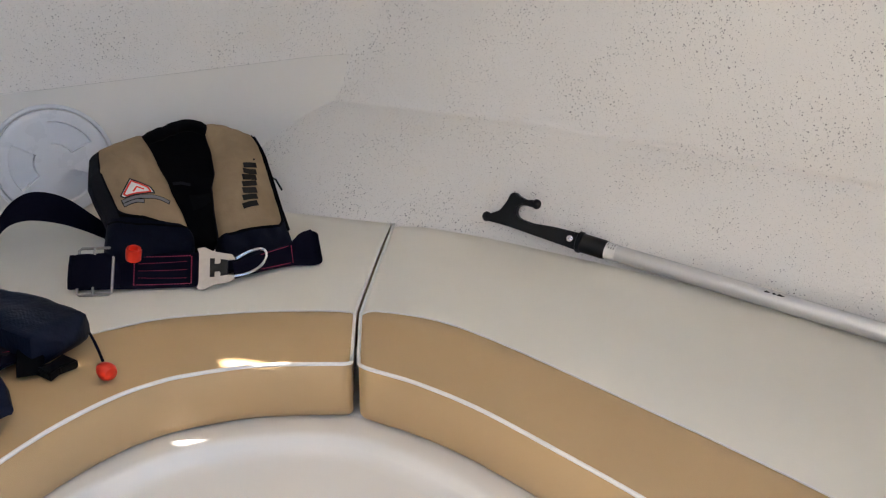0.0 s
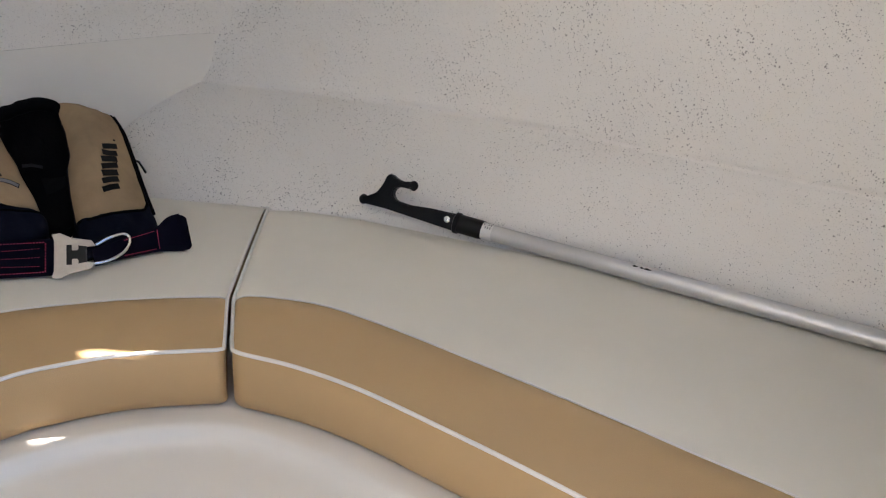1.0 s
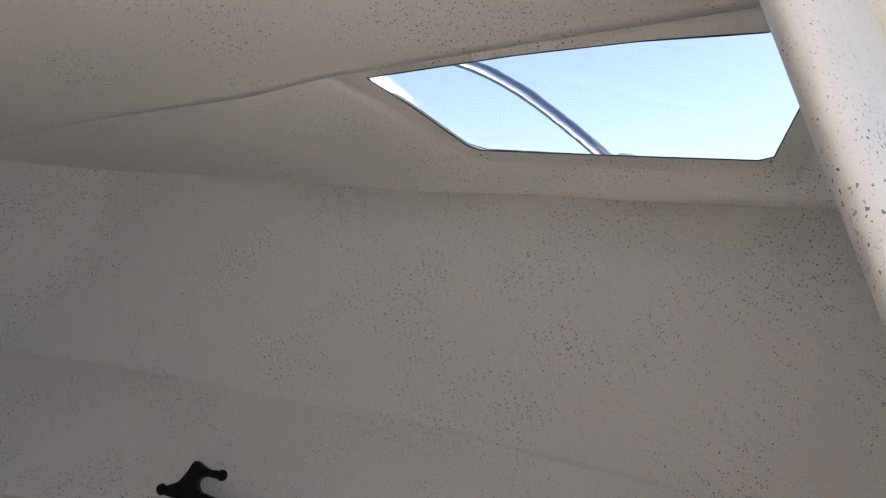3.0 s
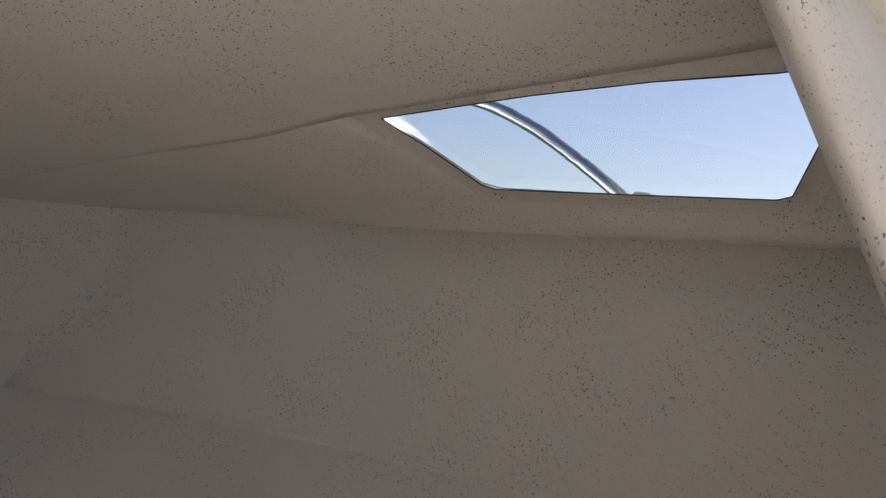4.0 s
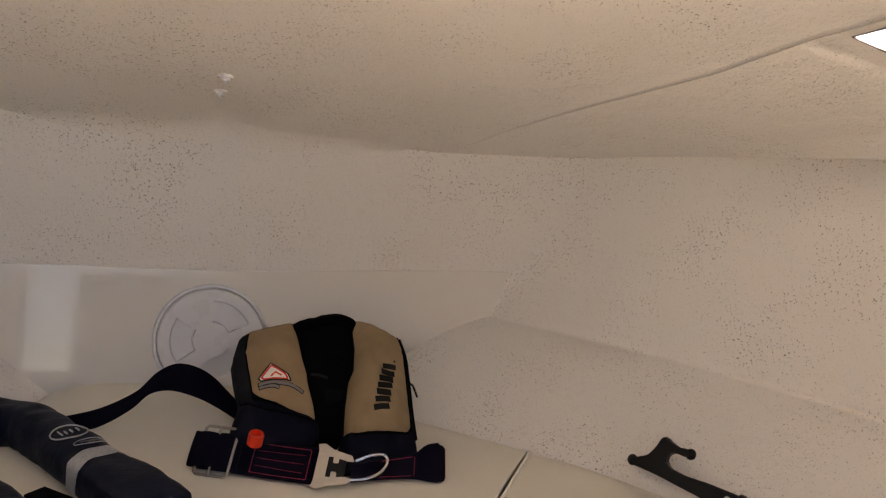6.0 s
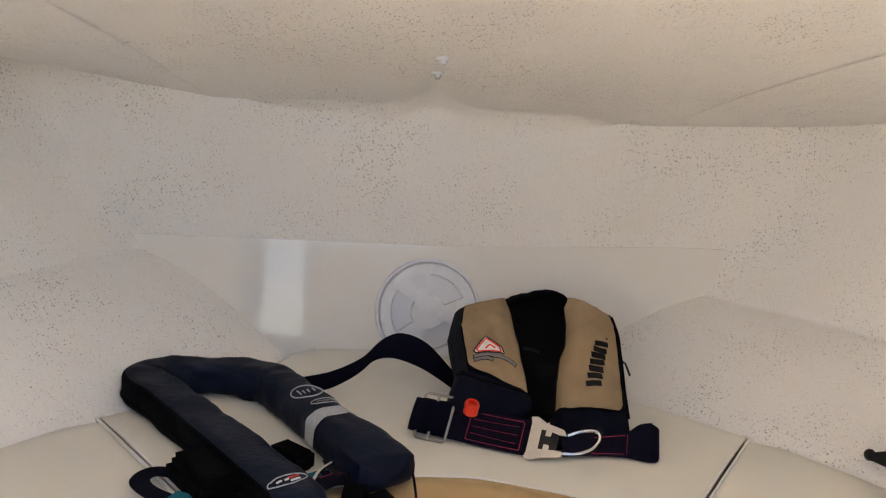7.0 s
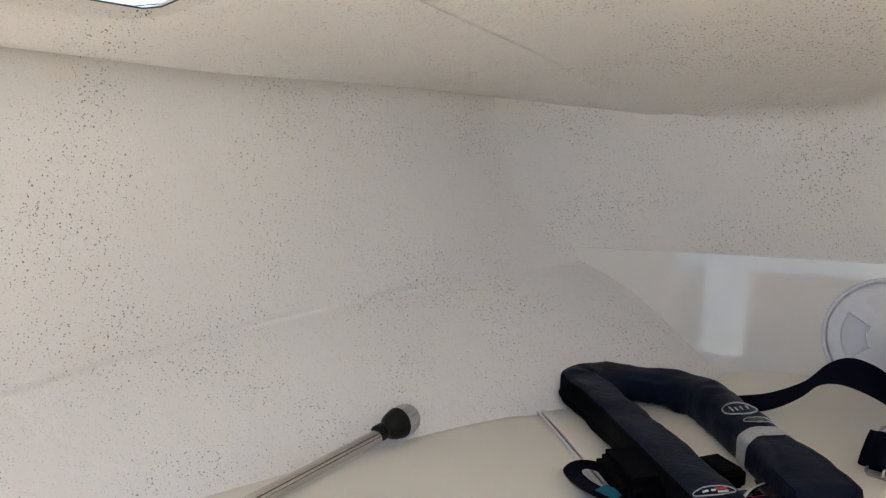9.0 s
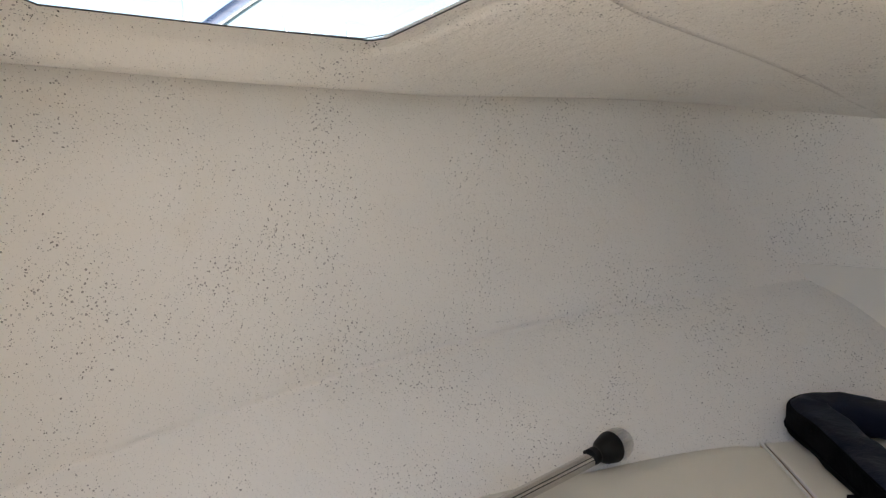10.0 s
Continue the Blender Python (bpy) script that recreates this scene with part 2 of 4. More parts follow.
    return sum(k * np.interp(y + w * a, ys, vs) for a, k in zip(taps, wt)) / sum(wt)


def hull_low(y):
    return soft(y, (-1.2, -0.5, 0.1, 0.33, 0.48, 0.60, 0.70, 0.89, 0.97, 1.03, 1.10, 1.23, 1.36, 1.60),
                (1.03, 1.01, 0.96, 0.90, 0.85, 0.79, 0.735, 0.63, 0.575, 0.525, 0.47, 0.38, 0.29, 0.10), 0.05)


def knuckle_x(y):
    return soft(y, (-1.2, -0.5, 0.13, 0.30, 0.45, 0.60, 0.80, 1.00, 1.20, 1.36, 1.60),
                (1.06, 1.04, 1.00, 0.99, 0.97, 0.94, 0.88, 0.79, 0.66, 0.53, 0.32))


def knuckle_z(y, side=1):
    """The crease along the topsides: level to starboard, rising forward to port, as the moulding was trimmed."""
    if side > 0:
        return soft(y, (-1.2, 0.0, 0.2, 0.3, 0.5, 0.7, 1.00, 1.20, 1.36, 1.60), (0.70, 0.676, 0.666, 0.661, 0.653, 0.650, 0.648, 0.650, 0.652, 0.67))
    return soft(y, (-1.2, 0.0, 0.2, 0.4, 0.6, 0.8, 1.00, 1.20, 1.36, 1.60), (0.59, 0.616, 0.625, 0.632, 0.642, 0.650, 0.661, 0.673, 0.690, 0.71))


def sheer_x(y):
    return soft(y, (-1.2, -0.5, 0.0, 0.3, 0.5, 0.7, 1.0, 1.2, 1.36, 1.60),
                (1.08, 1.06, 1.05, 1.03, 1.00, 0.95, 0.865, 0.785, 0.715, 0.56))


def sheer_z(y, side=1):
    z = soft(y, (-1.2, -0.5, 0.15, 0.58, 0.95, 1.25, 1.36, 1.60), (1.10, 1.09, 1.076, 1.052, 1.024, 1.0, 0.988, 0.965))
    return z if side > 0 else z + soft(y, (0.5, 0.8, 1.0, 1.2, 1.36, 1.6), (0.0, 0.006, 0.012, 0.016, 0.022, 0.022))


def bow_bulge(y):
    """How far the lower topsides swell inward towards the stem."""
    k = min(1.0, max(0.0, (float(y) - 0.98) / 0.38))
    return 0.070 * k * k * (3 - 2 * k)


def roof_z(x, y):
    k = min(1.0, max(0.0, (float(y) - 0.85) / 0.45))
    return 0.975 + 0.30 * (1.36 - y) - (0.10 - 0.075 * k * k * (3 - 2 * k)) * x * x


def ridge_x(y):
    return soft(y, (-1.2, -0.4, 0.04, 0.20, 0.37, 0.49, 0.66, 0.76, 0.90, 1.00, 1.23, 1.50),
                (0.86, 0.82, 0.795, 0.765, 0.704, 0.662, 0.605, 0.55, 0.50, 0.47, 0.418, 0.40))


def panel_point(y, v, side=1):
    """A point of the cabin side panel between the sheer (v = 0) and the roof ridge (v = 1)."""
    a, b, c = sheer_x(y), sheer_z(y, side), ridge_x(y)
    return a + (c - a) * v, y, b + (roof_z(c, y) - b) * v


Z_TOP, Z_BASE = 0.50, 0.415          # cushion top, and the berth moulding that carries the cushions
Y_WALL = 1.36


def wall_y(z):
    return Y_WALL + 0.28 * max(0.0, 0.60 - z)


def hull_x(y, z, cove=True, side=1):
    zk, zs = float(knuckle_z(y, side)), float(sheer_z(y, side))
    a, b, c = float(hull_low(y)), float(knuckle_x(y)), float(sheer_x(y))
    fade = max(0.0, min(1.0, (1.34 - y) / 0.3))
    groove = 0.0042 * fade * math.exp(-(((z - zk - 0.003) / 0.006) ** 2))
    if z <= zk:
        u = (z - 0.5) / (zk - 0.5)
        x = a + (b - a) * u + 0.006 * math.sin(math.pi * max(0.0, min(1.0, u))) - bow_bulge(y) * (1 - max(0.0, u) ** 5)
        near = max(0.0, min(1.0, (zk - z) / 0.032))
        return x - 0.0060 * fade * near * near * (3 - 2 * near) + groove
    v = min(1.0, (z - zk) / (zs - zk))
    k = max(0.0, min(1.0, (v - 0.74) / 0.26)) * max(0.0, min(1.0, (1.25 - y) / 0.3))
    return b + (c - b) * (1 - (1 - v) ** (1.9 - 0.4 * fade)) + groove + (0.030 * k * k * (3 - 2 * k) if cove else 0.0)


def level_line(v, side, cove=True):
    """The inside of the hull at one level (0: under the cushions, 1: the sheer), from aft round the corner to the middle of the bow."""
    def zed(y):
        zk, zs = float(knuckle_z(y, side)), float(sheer_z(y, side)) + 0.004
        return 0.38 + (zk - 0.38) * v / 0.42 if v < 0.42 else zk + (zs - zk) * (v - 0.42) / 0.58
    pts = []
    y = -0.62
    while y < Y_WALL + 0.3:
        z = zed(y)
        if y >= wall_y(z):
            break
        pts.append(Vector((hull_x(y, z, cove, side), y, z)))
        y += 0.03
    z = zed(Y_WALL)
    xw = hull_x(wall_y(z), z, cove, side)
    n = 26
    for k in range(n):
        pts.append(Vector((xw * (1 - k / (n - 1)), wall_y(z), z)))
    P = resample(pts, 240)
    r = 0.003 + 0.022 * min(1.0, max(0.0, (v - 0.35) / 0.4))
    for _ in range(int(2 + 2400 * r * r * 10)):
        Q = [p.copy() for p in P]
        for i in range(1, len(P) - 1):
            Q[i] = P[i] * 0.5 + (P[i - 1] + P[i + 1]) * 0.25
        P = Q
    P[-1].x = 0.0
    return [Vector((p.x * side, p.y, p.z)) for p in P[::2] + [P[-1]]]


def face_to(ob, middle):
    """Turn a sheet's normals towards a point, so that its thickness grows away from it."""
    me = ob.data
    tot = sum((Vector(middle) - p.center).dot(p.normal) * p.area for p in me.polygons)
    if tot < 0:
        me.flip_normals()
    return ob


def hull_liner():
    vk = 0.42
    levels = sorted(set([k / 84 for k in range(85)] + [vk + 0.004 * d for d in range(-9, 10)]))
    rows = []
    for v in levels:
        a, b = level_line(v, 1), level_line(v, -1)
        rows.append(a + b[-2::-1])
    a, b = level_line(1.0, 1, False), level_line(1.0, -1, False)
    lip = a + b[-2::-1]
    for p in lip:
        f = max(0.0, min(1.0, (1.34 - p.y) / 0.10))
        p.z += 0.006 - 0.0115 * f
        p.x -= math.copysign(0.010 * f, p.x)
    rows.append(lip)
    rows.append([p + Vector((math.copysign(0.016, p.x) * min(1.0, abs(p.x) / 0.3), 0.006, 0.045)) for p in lip])
    ob = face_to(as_object("wall_hull", grid(rows), M_LINER), (0, 0.4, 0.8))
    md = ob.modifiers.new("thickness", "SOLIDIFY")
    md.thickness, md.offset = 0.03, -1.0
    return tagged(ob, "off-white flecked gelcoat hull sides and bow bulkhead", "hull", "", "structure")


hull_liner()


def panel_y(z):
    """The raked face of the smooth strip: it leans forward at its top."""
    return Y_WALL - 0.002 - 0.185 * max(0.0, 0.720 - z)


def bow_panel():
    """Smooth glossy strip on the lower bow bulkhead."""
    rows = []
    for k in range(15):
        f = k / 14
        row = []
        for j in range(41):
            x = 1.3 * j / 40 - 0.62
            zt = 0.719 + 0.046 * max(0.0, min(x, 0.5)) - 0.01 * max(0.0, -x - 0.2)
            z = 0.47 + (zt - 0.47) * f
            row.append((x, panel_y(z), z))
        rows.append(row)
    rows.append([(x, Y_WALL + 0.02, z + 0.001) for x, y, z in rows[-1]])
    ob = face_to(as_object("wall_panel_bow", grid(rows), M_SMOOTH), (0, 0.4, 0.8))
    return tagged(ob, "smooth glossy white strip on the bow bulkhead", "wall panel", "", "structure")


bow_panel()


def bow_fairing(x, y):
    """The small hollow in the foredeck over the bow fitting."""
    k = max(0.0, min(1.0, (y - 1.12) / 0.22))
    return 0.034 * math.exp(-((abs(x + 0.012) / 0.036) ** 1.4)) * k * k * (3 - 2 * k)


# roof: foredeck underside with a soft camber and a small fairing over the bow fitting
def ceiling():
    rows = []
    r = 0.032
    ys = [-0.16 + (1.325 + 0.16) * i / 53 for i in range(54)] + [1.328 + r * math.sin(math.pi / 2 * i / 9) for i in range(10)] + [1.3605, 1.40]
    for y in ys:
        xr = float(ridge_x(y))
        row = []
        for k in range(61):
            x = xr * (2 * k / 60 - 1)
            z = roof_z(x, y)
            yc = 0.815 - 0.60 * x * x
            e = yc - y
            rise = 0.5 * (e + math.sqrt(e * e + 0.0012)) - 0.004
            z += 0.16 * max(0.0, rise) * (1 - min(1.0, abs(x) / xr) ** 2)
            z += bow_fairing(x, y)
            s = max(0.0, min(r, y - 1.328))
            z -= (r - math.sqrt(r * r - s * s)) * max(0.0, 1 - (abs(x) / (0.85 * xr)) ** 3)
            row.append(Vector((x, y, z)))
        # a soft fillet carries the foredeck into the cabin sides
        reach = 0.008 + 0.030 * max(0.0, min(1.0, (y - 0.66) / 0.12)) * max(0.0, min(1.0, (1.36 - y) / 0.1))
        for sgn in (-1, 1):
            a = Vector(panel_point(y, 1.0, sgn))
            b = Vector(panel_point(y, 0.5, sgn))
            a.x, b.x = a.x * sgn, b.x * sgn
            edge = row[-1] if sgn > 0 else row[0]
            keep = [p for p in row if abs(p.x) <= xr - reach or p.x * sgn < 0]
            last = keep[-1] if sgn > 0 else keep[0]
            low = edge + (b - a).normalized() * reach
            low -= Vector((sgn, 0, 0)) * 0.0008
            bend = [last.lerp(edge, k / 10).lerp(edge.lerp(low, k / 10), k / 10) for k in range(1, 11)]
            row = keep + bend if sgn > 0 else bend[::-1] + keep
        rows.append(resample(row, 91))
    ob = face_to(as_object("ceiling", grid(rows), M_ROOF), (0, 0.5, 0.4))
    md = ob.modifiers.new("thickness", "SOLIDIFY")
    md.thickness, md.offset = 0.02, -1.0
    return tagged(ob, "off-white flecked gelcoat underside of the foredeck", "ceiling", "", "structure")


ceiling()

WINDOW = [(0.626, 0.935), (0.612, 0.72), (0.596, 0.41), (0.583, 0.374), (0.40, 0.314), (0.225, 0.272), (0.206, 0.29), (0.176, 0.48), (0.125, 0.80),
          (0.14, 0.86), (0.194, 0.868), (0.318, 0.91), (0.45, 0.93)]


def grown(poly, d):
    """The outline moved outward by d metres, in the panel's own lengths."""
    P = [Vector((y, v * 0.27)) for y, v in poly]
    n = len(P)
    area = sum(P[i].x * P[(i + 1) % n].y - P[(i + 1) % n].x * P[i].y for i in range(n))
    sg = 1 if area > 0 else -1
    out = []
    for i in range(n):
        e1, e2 = (P[i] - P[i - 1]).normalized(), (P[(i + 1) % n] - P[i]).normalized()
        nrm = Vector((e1.y + e2.y, -e1.x - e2.x)).normalized() * sg
        q = P[i] + nrm * d / max(0.5, nrm.dot(Vector((e1.y, -e1.x)) * sg))
        out.append((q.x, min(0.985, q.y / 0.27)))
    return out


def panel_pos(y, v, side, out=0.0):
    x, yy, z = (float(q) for q in panel_point(y, v, side))
    a, b = Vector(panel_point(y, 0.0, side)), Vector(panel_point(y, 1.0, side))
    n = Vector((b.z - a.z, 0, a.x - b.x)).normalized()
    out -= 0.018 * math.sin(math.pi * min(1.0, max(0.0, v) / 0.19)) ** 1.3 * max(0.0, min(1.0, (1.15 - y) / 0.4))
    return Vector(((x + n.x * out) * side, yy, z + n.z * out))


def side_panel(side, name):
    from mathutils.geometry import delaunay_2d_cdt
    loops = [(grown(WINDOW, 0.044), 0.0), (grown(WINDOW, 0.038), 0.0014), (grown(WINDOW, 0.032), 0.0064), (grown(WINDOW, 0.025), 0.0052), (WINDOW, 0.0022)]
    co, edges, deep = [], [], []
    for loop, d in loops:
        s = len(co)
        P = []
        for i, p in enumerate(loop):
            q = loop[(i + 1) % len(loop)]
            m = max(1, int(abs(q[0] - p[0]) / 0.04))
            P += [(p[0] + (q[0] - p[0]) * k / m, p[1] + (q[1] - p[1]) * k / m) for k in range(m)]
        co += P
        deep += [d] * len(P)
        edges += [(s + i, s + (i + 1) % len(P)) for i in range(len(P))]
    for i in range(42):
        for v in (0.0, 0.012, 0.03, 0.05, 0.075, 0.11, 0.18, 0.26, 0.36, 0.46, 0.56, 0.66, 0.76, 0.88, 1.0):
            y = -0.16 + 1.58 * i / 41
            if not (-0.01 < y < 0.68 and 0.12 < v < 0.999):
                co.append((y, v))
                deep.append(0.0)
    pts2, _, faces, orig, _, _ = delaunay_2d_cdt([Vector(c) for c in co], edges, [], 0, 1e-6)
    win = [Vector(w) for w in WINDOW]

    def inside(p):
        c = False
        for a, b in zip(win, win[1:] + win[:1]):
            if (a.y > p.y) != (b.y > p.y) and p.x < (b.x - a.x) * (p.y - a.y) / (b.y - a.y) + a.x:
                c = not c
        return c

    bm = bmesh.new()
    vs = [bm.verts.new(panel_pos(p.x, p.y, side, deep[o[0]] if o else 0.0)) for p, o in zip(pts2, orig)]
    for f in faces:
        m = sum((pts2[k] for k in f), Vector((0, 0))) / len(f)
        if not inside(m):
            bm.faces.new([vs[k] for k in f])
    bm.normal_update()
    # reveal of the opening
    rim = [e for e in bm.edges if e.is_boundary and all(inside_margin(v.co, side) for v in e.verts)]
    r = bmesh.ops.extrude_edge_only(bm, edges=rim)
    for v in r["geom"]:
        if isinstance(v, bmesh.types.BMVert):
            v.co += Vector((0.010 * side, 0, 0.0025))
    ob = as_object(name, bm, M_ROOF)
    return tagged(ob, "off-white flecked gelcoat cabin side with a window recess", "cabin side", "", "structure")


def inside_margin(co, side):
    return 0.05 < co.y < 0.66 and 0.55 < co.x * side < 1.02 and co.z > 1.08


side_panel(1, "wall_cabin_starboard")
side_panel(-1, "wall_cabin_port")


def window(side, name):
    top = thing(name, (0.82 * side, 0.4, 1.16), "clear acrylic cabin window with a thin black seal", "window", "", "structure")
    rim = grown(WINDOW, 0.014)
    mid = (sum(y for y, v in rim) / len(rim), sum(v for y, v in rim) / len(rim))

    def sheet(out):
        return [[panel_pos(mid[0] + (y - mid[0]) * f, mid[1] + (v - mid[1]) * f, side, out) for y, v in rim] for f in (0.03, 0.25, 0.5, 0.75, 1.0)]
    pane = part("pane", grid(sheet(0.0135) + sheet(0.0170)[::-1], True, True), M_GLASS, top)
    pane.visible_shadow = False
    seal = [panel_pos(y, v, side, 0.0025) for y, v in WINDOW]
    part("window_seal", tube(seal + seal[:1], 0.0010, 6), M_SEAL, top)
    return top


window(1, "window_1")
window(-1, "window_2")


def window_dirt(side):
    """Dry grit caught along the lower edge of a window recess."""
    rnd = random.Random(11 + side)
    low = [p for p in WINDOW if p[1] < 0.45]
    bm = bmesh.new()
    for _ in range(60):
        k = rnd.randrange(len(low) - 1)
        f = rnd.random()
        y, v = low[k][0] + (low[k + 1][0] - low[k][0]) * f, low[k][1] + (low[k + 1][1] - low[k][1]) * f
        p = panel_pos(y, v - 0.012 - 0.07 * rnd.random() ** 1.6, side, 0.001)
        r = 0.0005 + 0.0008 * rnd.random() ** 3
        m = Matrix.Translation(p) @ Matrix.Rotation(rnd.random() * 3, 4, "X") @ Matrix.Diagonal((r, r * (0.6 + rnd.random()), r * 0.8, 1))
        bmesh.ops.create_icosphere(bm, subdivisions=1, radius=1, matrix=m)
    ob = as_object("window_dirt", bm, M_SEAL)
    return tagged(ob, "dark grit specks along the window recess", "dirt", "", "stuff")


window_dirt(1)
window_dirt(-1)


# aft bulkhead, raked, with the companionway towards port
def bulkhead():
    def yb(z):
        return -0.018 + 0.52 * (z - 0.99)
    prof = [(0.0, 0.0), (0.008, 0.010), (0.02, 0.018), (0.05, 0.02)]
    rows = []
    zs = [0.0 + 0.06 * k for k in range(24)]
    for z in zs:
        z = min(z, 1.375)
        edge = 0.345 + 0.02 * max(0.0, 1.0 - z)
        out = float(sheer_x(yb(z))) + 0.06
        y = yb(z)
        turn = [(edge + 0.045 - 0.045 * math.cos(q) ** 0.8, y - 0.0165 + 0.0185 * math.sin(q)) for q in (radians(-90 + 15 * i) for i in range(1, 12))]
        row = [(out, y - 0.035, z), (edge + 0.045, y - 0.035, z)] + [(px, py, z) for px, py in turn] + [(edge + 0.045, y + 0.002, z), (out, y + 0.002, z)]
        rows.append(row)
    ob = as_object("wall_aft", grid(rows), M_ROOF)
    tagged(ob, "flecked gelcoat aft bulkhead beside the companionway", "bulkhead", "", "structure")
    rows = []
    for z in zs:
        z = min(z, 1.375)
        edge, y = 0.60, yb(z)
        out = float(sheer_x(y)) + 0.06
        rows.append([(-out, y - 0.035, z), (-edge, y - 0.035, z), (-edge, y + 0.002, z), (-out, y + 0.002, z)])
    ob = as_object("wall_aft_port", grid(rows), M_ROOF)
    tagged(ob, "flecked gelcoat aft bulkhead beside the companionway", "bulkhead", "", "structure")


bulkhead()


# berth moulding: a ledge under the cushions that rounds down to a polished white well
FRONT = [(0.43, -0.62), (0.42, -0.3), (0.40, 0.0), (0.372, 0.15), (0.348, 0.268), (0.328, 0.353), (0.299, 0.464), (0.266, 0.544), (0.224, 0.610),
         (0.181, 0.645), (0.114, 0.679), (0.038, 0.698), (0.0, 0.700)]
BAND = [(0.58, -0.62), (0.57, -0.3), (0.545, 0.0), (0.507, 0.183), (0.488, 0.269), (0.455, 0.401), (0.412, 0.562), (0.373, 0.663), (0.315, 0.729), (0.288, 0.741),
        (0.240, 0.776), (0.164, 0.816), (0.060, 0.855), (0.0, 0.861)]


def both(half):
    """A half line (starboard, ending amidships) with its mirror image."""
    return [Vector((x, y, 0)) for x, y in half] + [Vector((-x, y, 0)) for x, y in half[-2::-1]]


def berth():
    line = spline(both(FRONT), 6)
    n = len(line)
    inward = []
    for p, t, s, u in frames_along(line):
        inward.append(Vector((-s.x, -s.y, 0)) if s.dot(Vector((0, -0.3, 0)) - p) < 0 else Vector((s.x, s.y, 0)))
    steps = [(-0.75, 0.0), (-0.05, 0.0), (0.004, 0.0), (0.017, -0.0003), (0.022, -0.0014), (0.0255, -0.0040), (0.030, -0.0130), (0.0335, -0.0185), (0.039, -0.0220), (0.047, -0.0240), (0.068, -0.0270), (0.13, -0.0310)]
    rows = []
    for d, dz in steps:
        row = []
        for p, w in zip(line, inward):
            q = p + w * d
            if d < -0.5:
                q = Vector((p.x * 3.2, p.y + 0.9 * max(0, p.y) ** 1.5, 0))
                q.x = max(-1.0, min(1.0, q.x))
            row.append((q.x, q.y, Z_BASE + dz))
        rows.append(row)
    bm = grid(rows)
    last = bm.verts[:][-n:]
    bmesh.ops.triangulate(bm, faces=[bm.faces.new(last)])
    ob = as_object("berth_moulding", bm, M_TUB)
    return tagged(ob, "polished white gelcoat berth moulding with a shallow well", "berth", "", "structure")


berth()


# cushions: strips with a pale top, a tan front band, a tan boxed front and white piping
def cushion(name, outer, band, front, label, n=60):
    run = sum((b - a).length for a, b in zip(front, front[1:]))
    near = [0.0, 0.0006, 0.002, 0.004, 0.007, 0.011, 0.015]
    even = [0.02 + (run - 0.04) * k / (n - 1) for k in range(n)]
    steps = [s / run for s in near + even + [run - s for s in near[::-1]]]
    n = len(steps)
    O, B, F = resample(outer, n, steps), resample(band, n, steps), resample(front, n, steps)
    # rounded front corners where two cushions meet
    r = 0.013
    for k in range(n):
        s = min(steps[k], 1 - steps[k]) * run
        if s < r:
            F[k] += (B[k] - F[k]).normalized() * (r - math.sqrt(r * r - (r - s) ** 2))
    mid = sum((F[n // 2], B[n // 2], O[n // 2]), Vector()) / 3
    top = thing(name, (mid.x, mid.y, Z_BASE), label, "cushion", "berth cushions")

    def at(k, frac, dz):
        """Across the cushion: 0 outer edge, 0.7 the seam, 1 the front edge."""
        o, b, f = O[k], B[k], F[k]
        p = o.lerp(b, frac / 0.7) if frac <= 0.7 else b.lerp(f, (frac - 0.7) / 0.3)
        drop = 0.004 * max(0.0, 1 - min(steps[k], 1 - steps[k]) * run / 0.009) ** 2
        if p.y > 1.2:
            dz += 0.024 * min(1.0, (p.y - 1.2) / 0.12) ** 2
        return Vector((p.x, p.y, Z_TOP + dz - drop * (1 if dz > -0.02 else 0)))

    def crown(fr):
        return 0.004 * math.sin(math.pi * fr) ** 0.7 - 0.003

    pale = [[at(k, 0.7 * j / 16, crown(0.7 * j / 16) - (0.010 if j == 0 else 0.003 if j == 16 else 0.0)) for j in range(17)] for k in range(n)]
    part("top_panel", grid(pale), M_PALE, top, "pale cream vinyl")
    tan = [[at(k, 0.7 + 0.3 * j / 10, crown(0.7 + 0.3 * j / 10) - (0.003 if j in (0,) else 0.0)) for j in range(11)] for k in range(n)]
    part("band", grid(tan), M_TAN, top, "tan vinyl band")

    def skin(k, dz, out):
        f, b = F[k], B[k]
        w = Vector((f.x - b.x, f.y - b.y, 0)).normalized()
        return Vector((f.x + w.x * out, f.y + w.y * out, Z_TOP + dz))

    depth = [(-0.001, -0.001), (-0.008, 0.002), (-0.022, 0.0035), (-0.045, 0.002), (-0.065, -0.002), (-0.077, -0.006), (-0.083, -0.012), (-0.0845, -0.024)]
    part("front_panel", grid([[skin(k, dz, out) for dz, out in depth] for k in range(n)]), M_TAN, top)
    for nm, k in (("end_panel", 0), ("end_panel", n - 1)):
        rows = []
        for j in range(21):
            p = at(k, j / 20, crown(j / 20))
            q = at(k + (1 if k == 0 else -1), j / 20, 0)
            w = Vector((q.x - p.x, q.y - p.y, 0)).normalized()
            v = Vector((F[k].x - B[k].x, F[k].y - B[k].y, 0)).normalized() * (j / 20) ** 2
            rows.append([p + v * (out - 0.003) + w * (0.0 if dz > -0.03 else (-0.03 - dz) * 0.15) + Vector((0, 0, 0 if i == 0 else Z_TOP + dz - p.z)) for i, (dz, out) in enumerate(depth)])
        part(nm, grid(rows), M_TAN, top)
    back = [[at(k, 0.0, -0.011), Vector((O[k].x, O[k].y, Z_BASE + 0.001))] for k in range(n)]
    part("back_panel", grid(back), M_PALE, top)
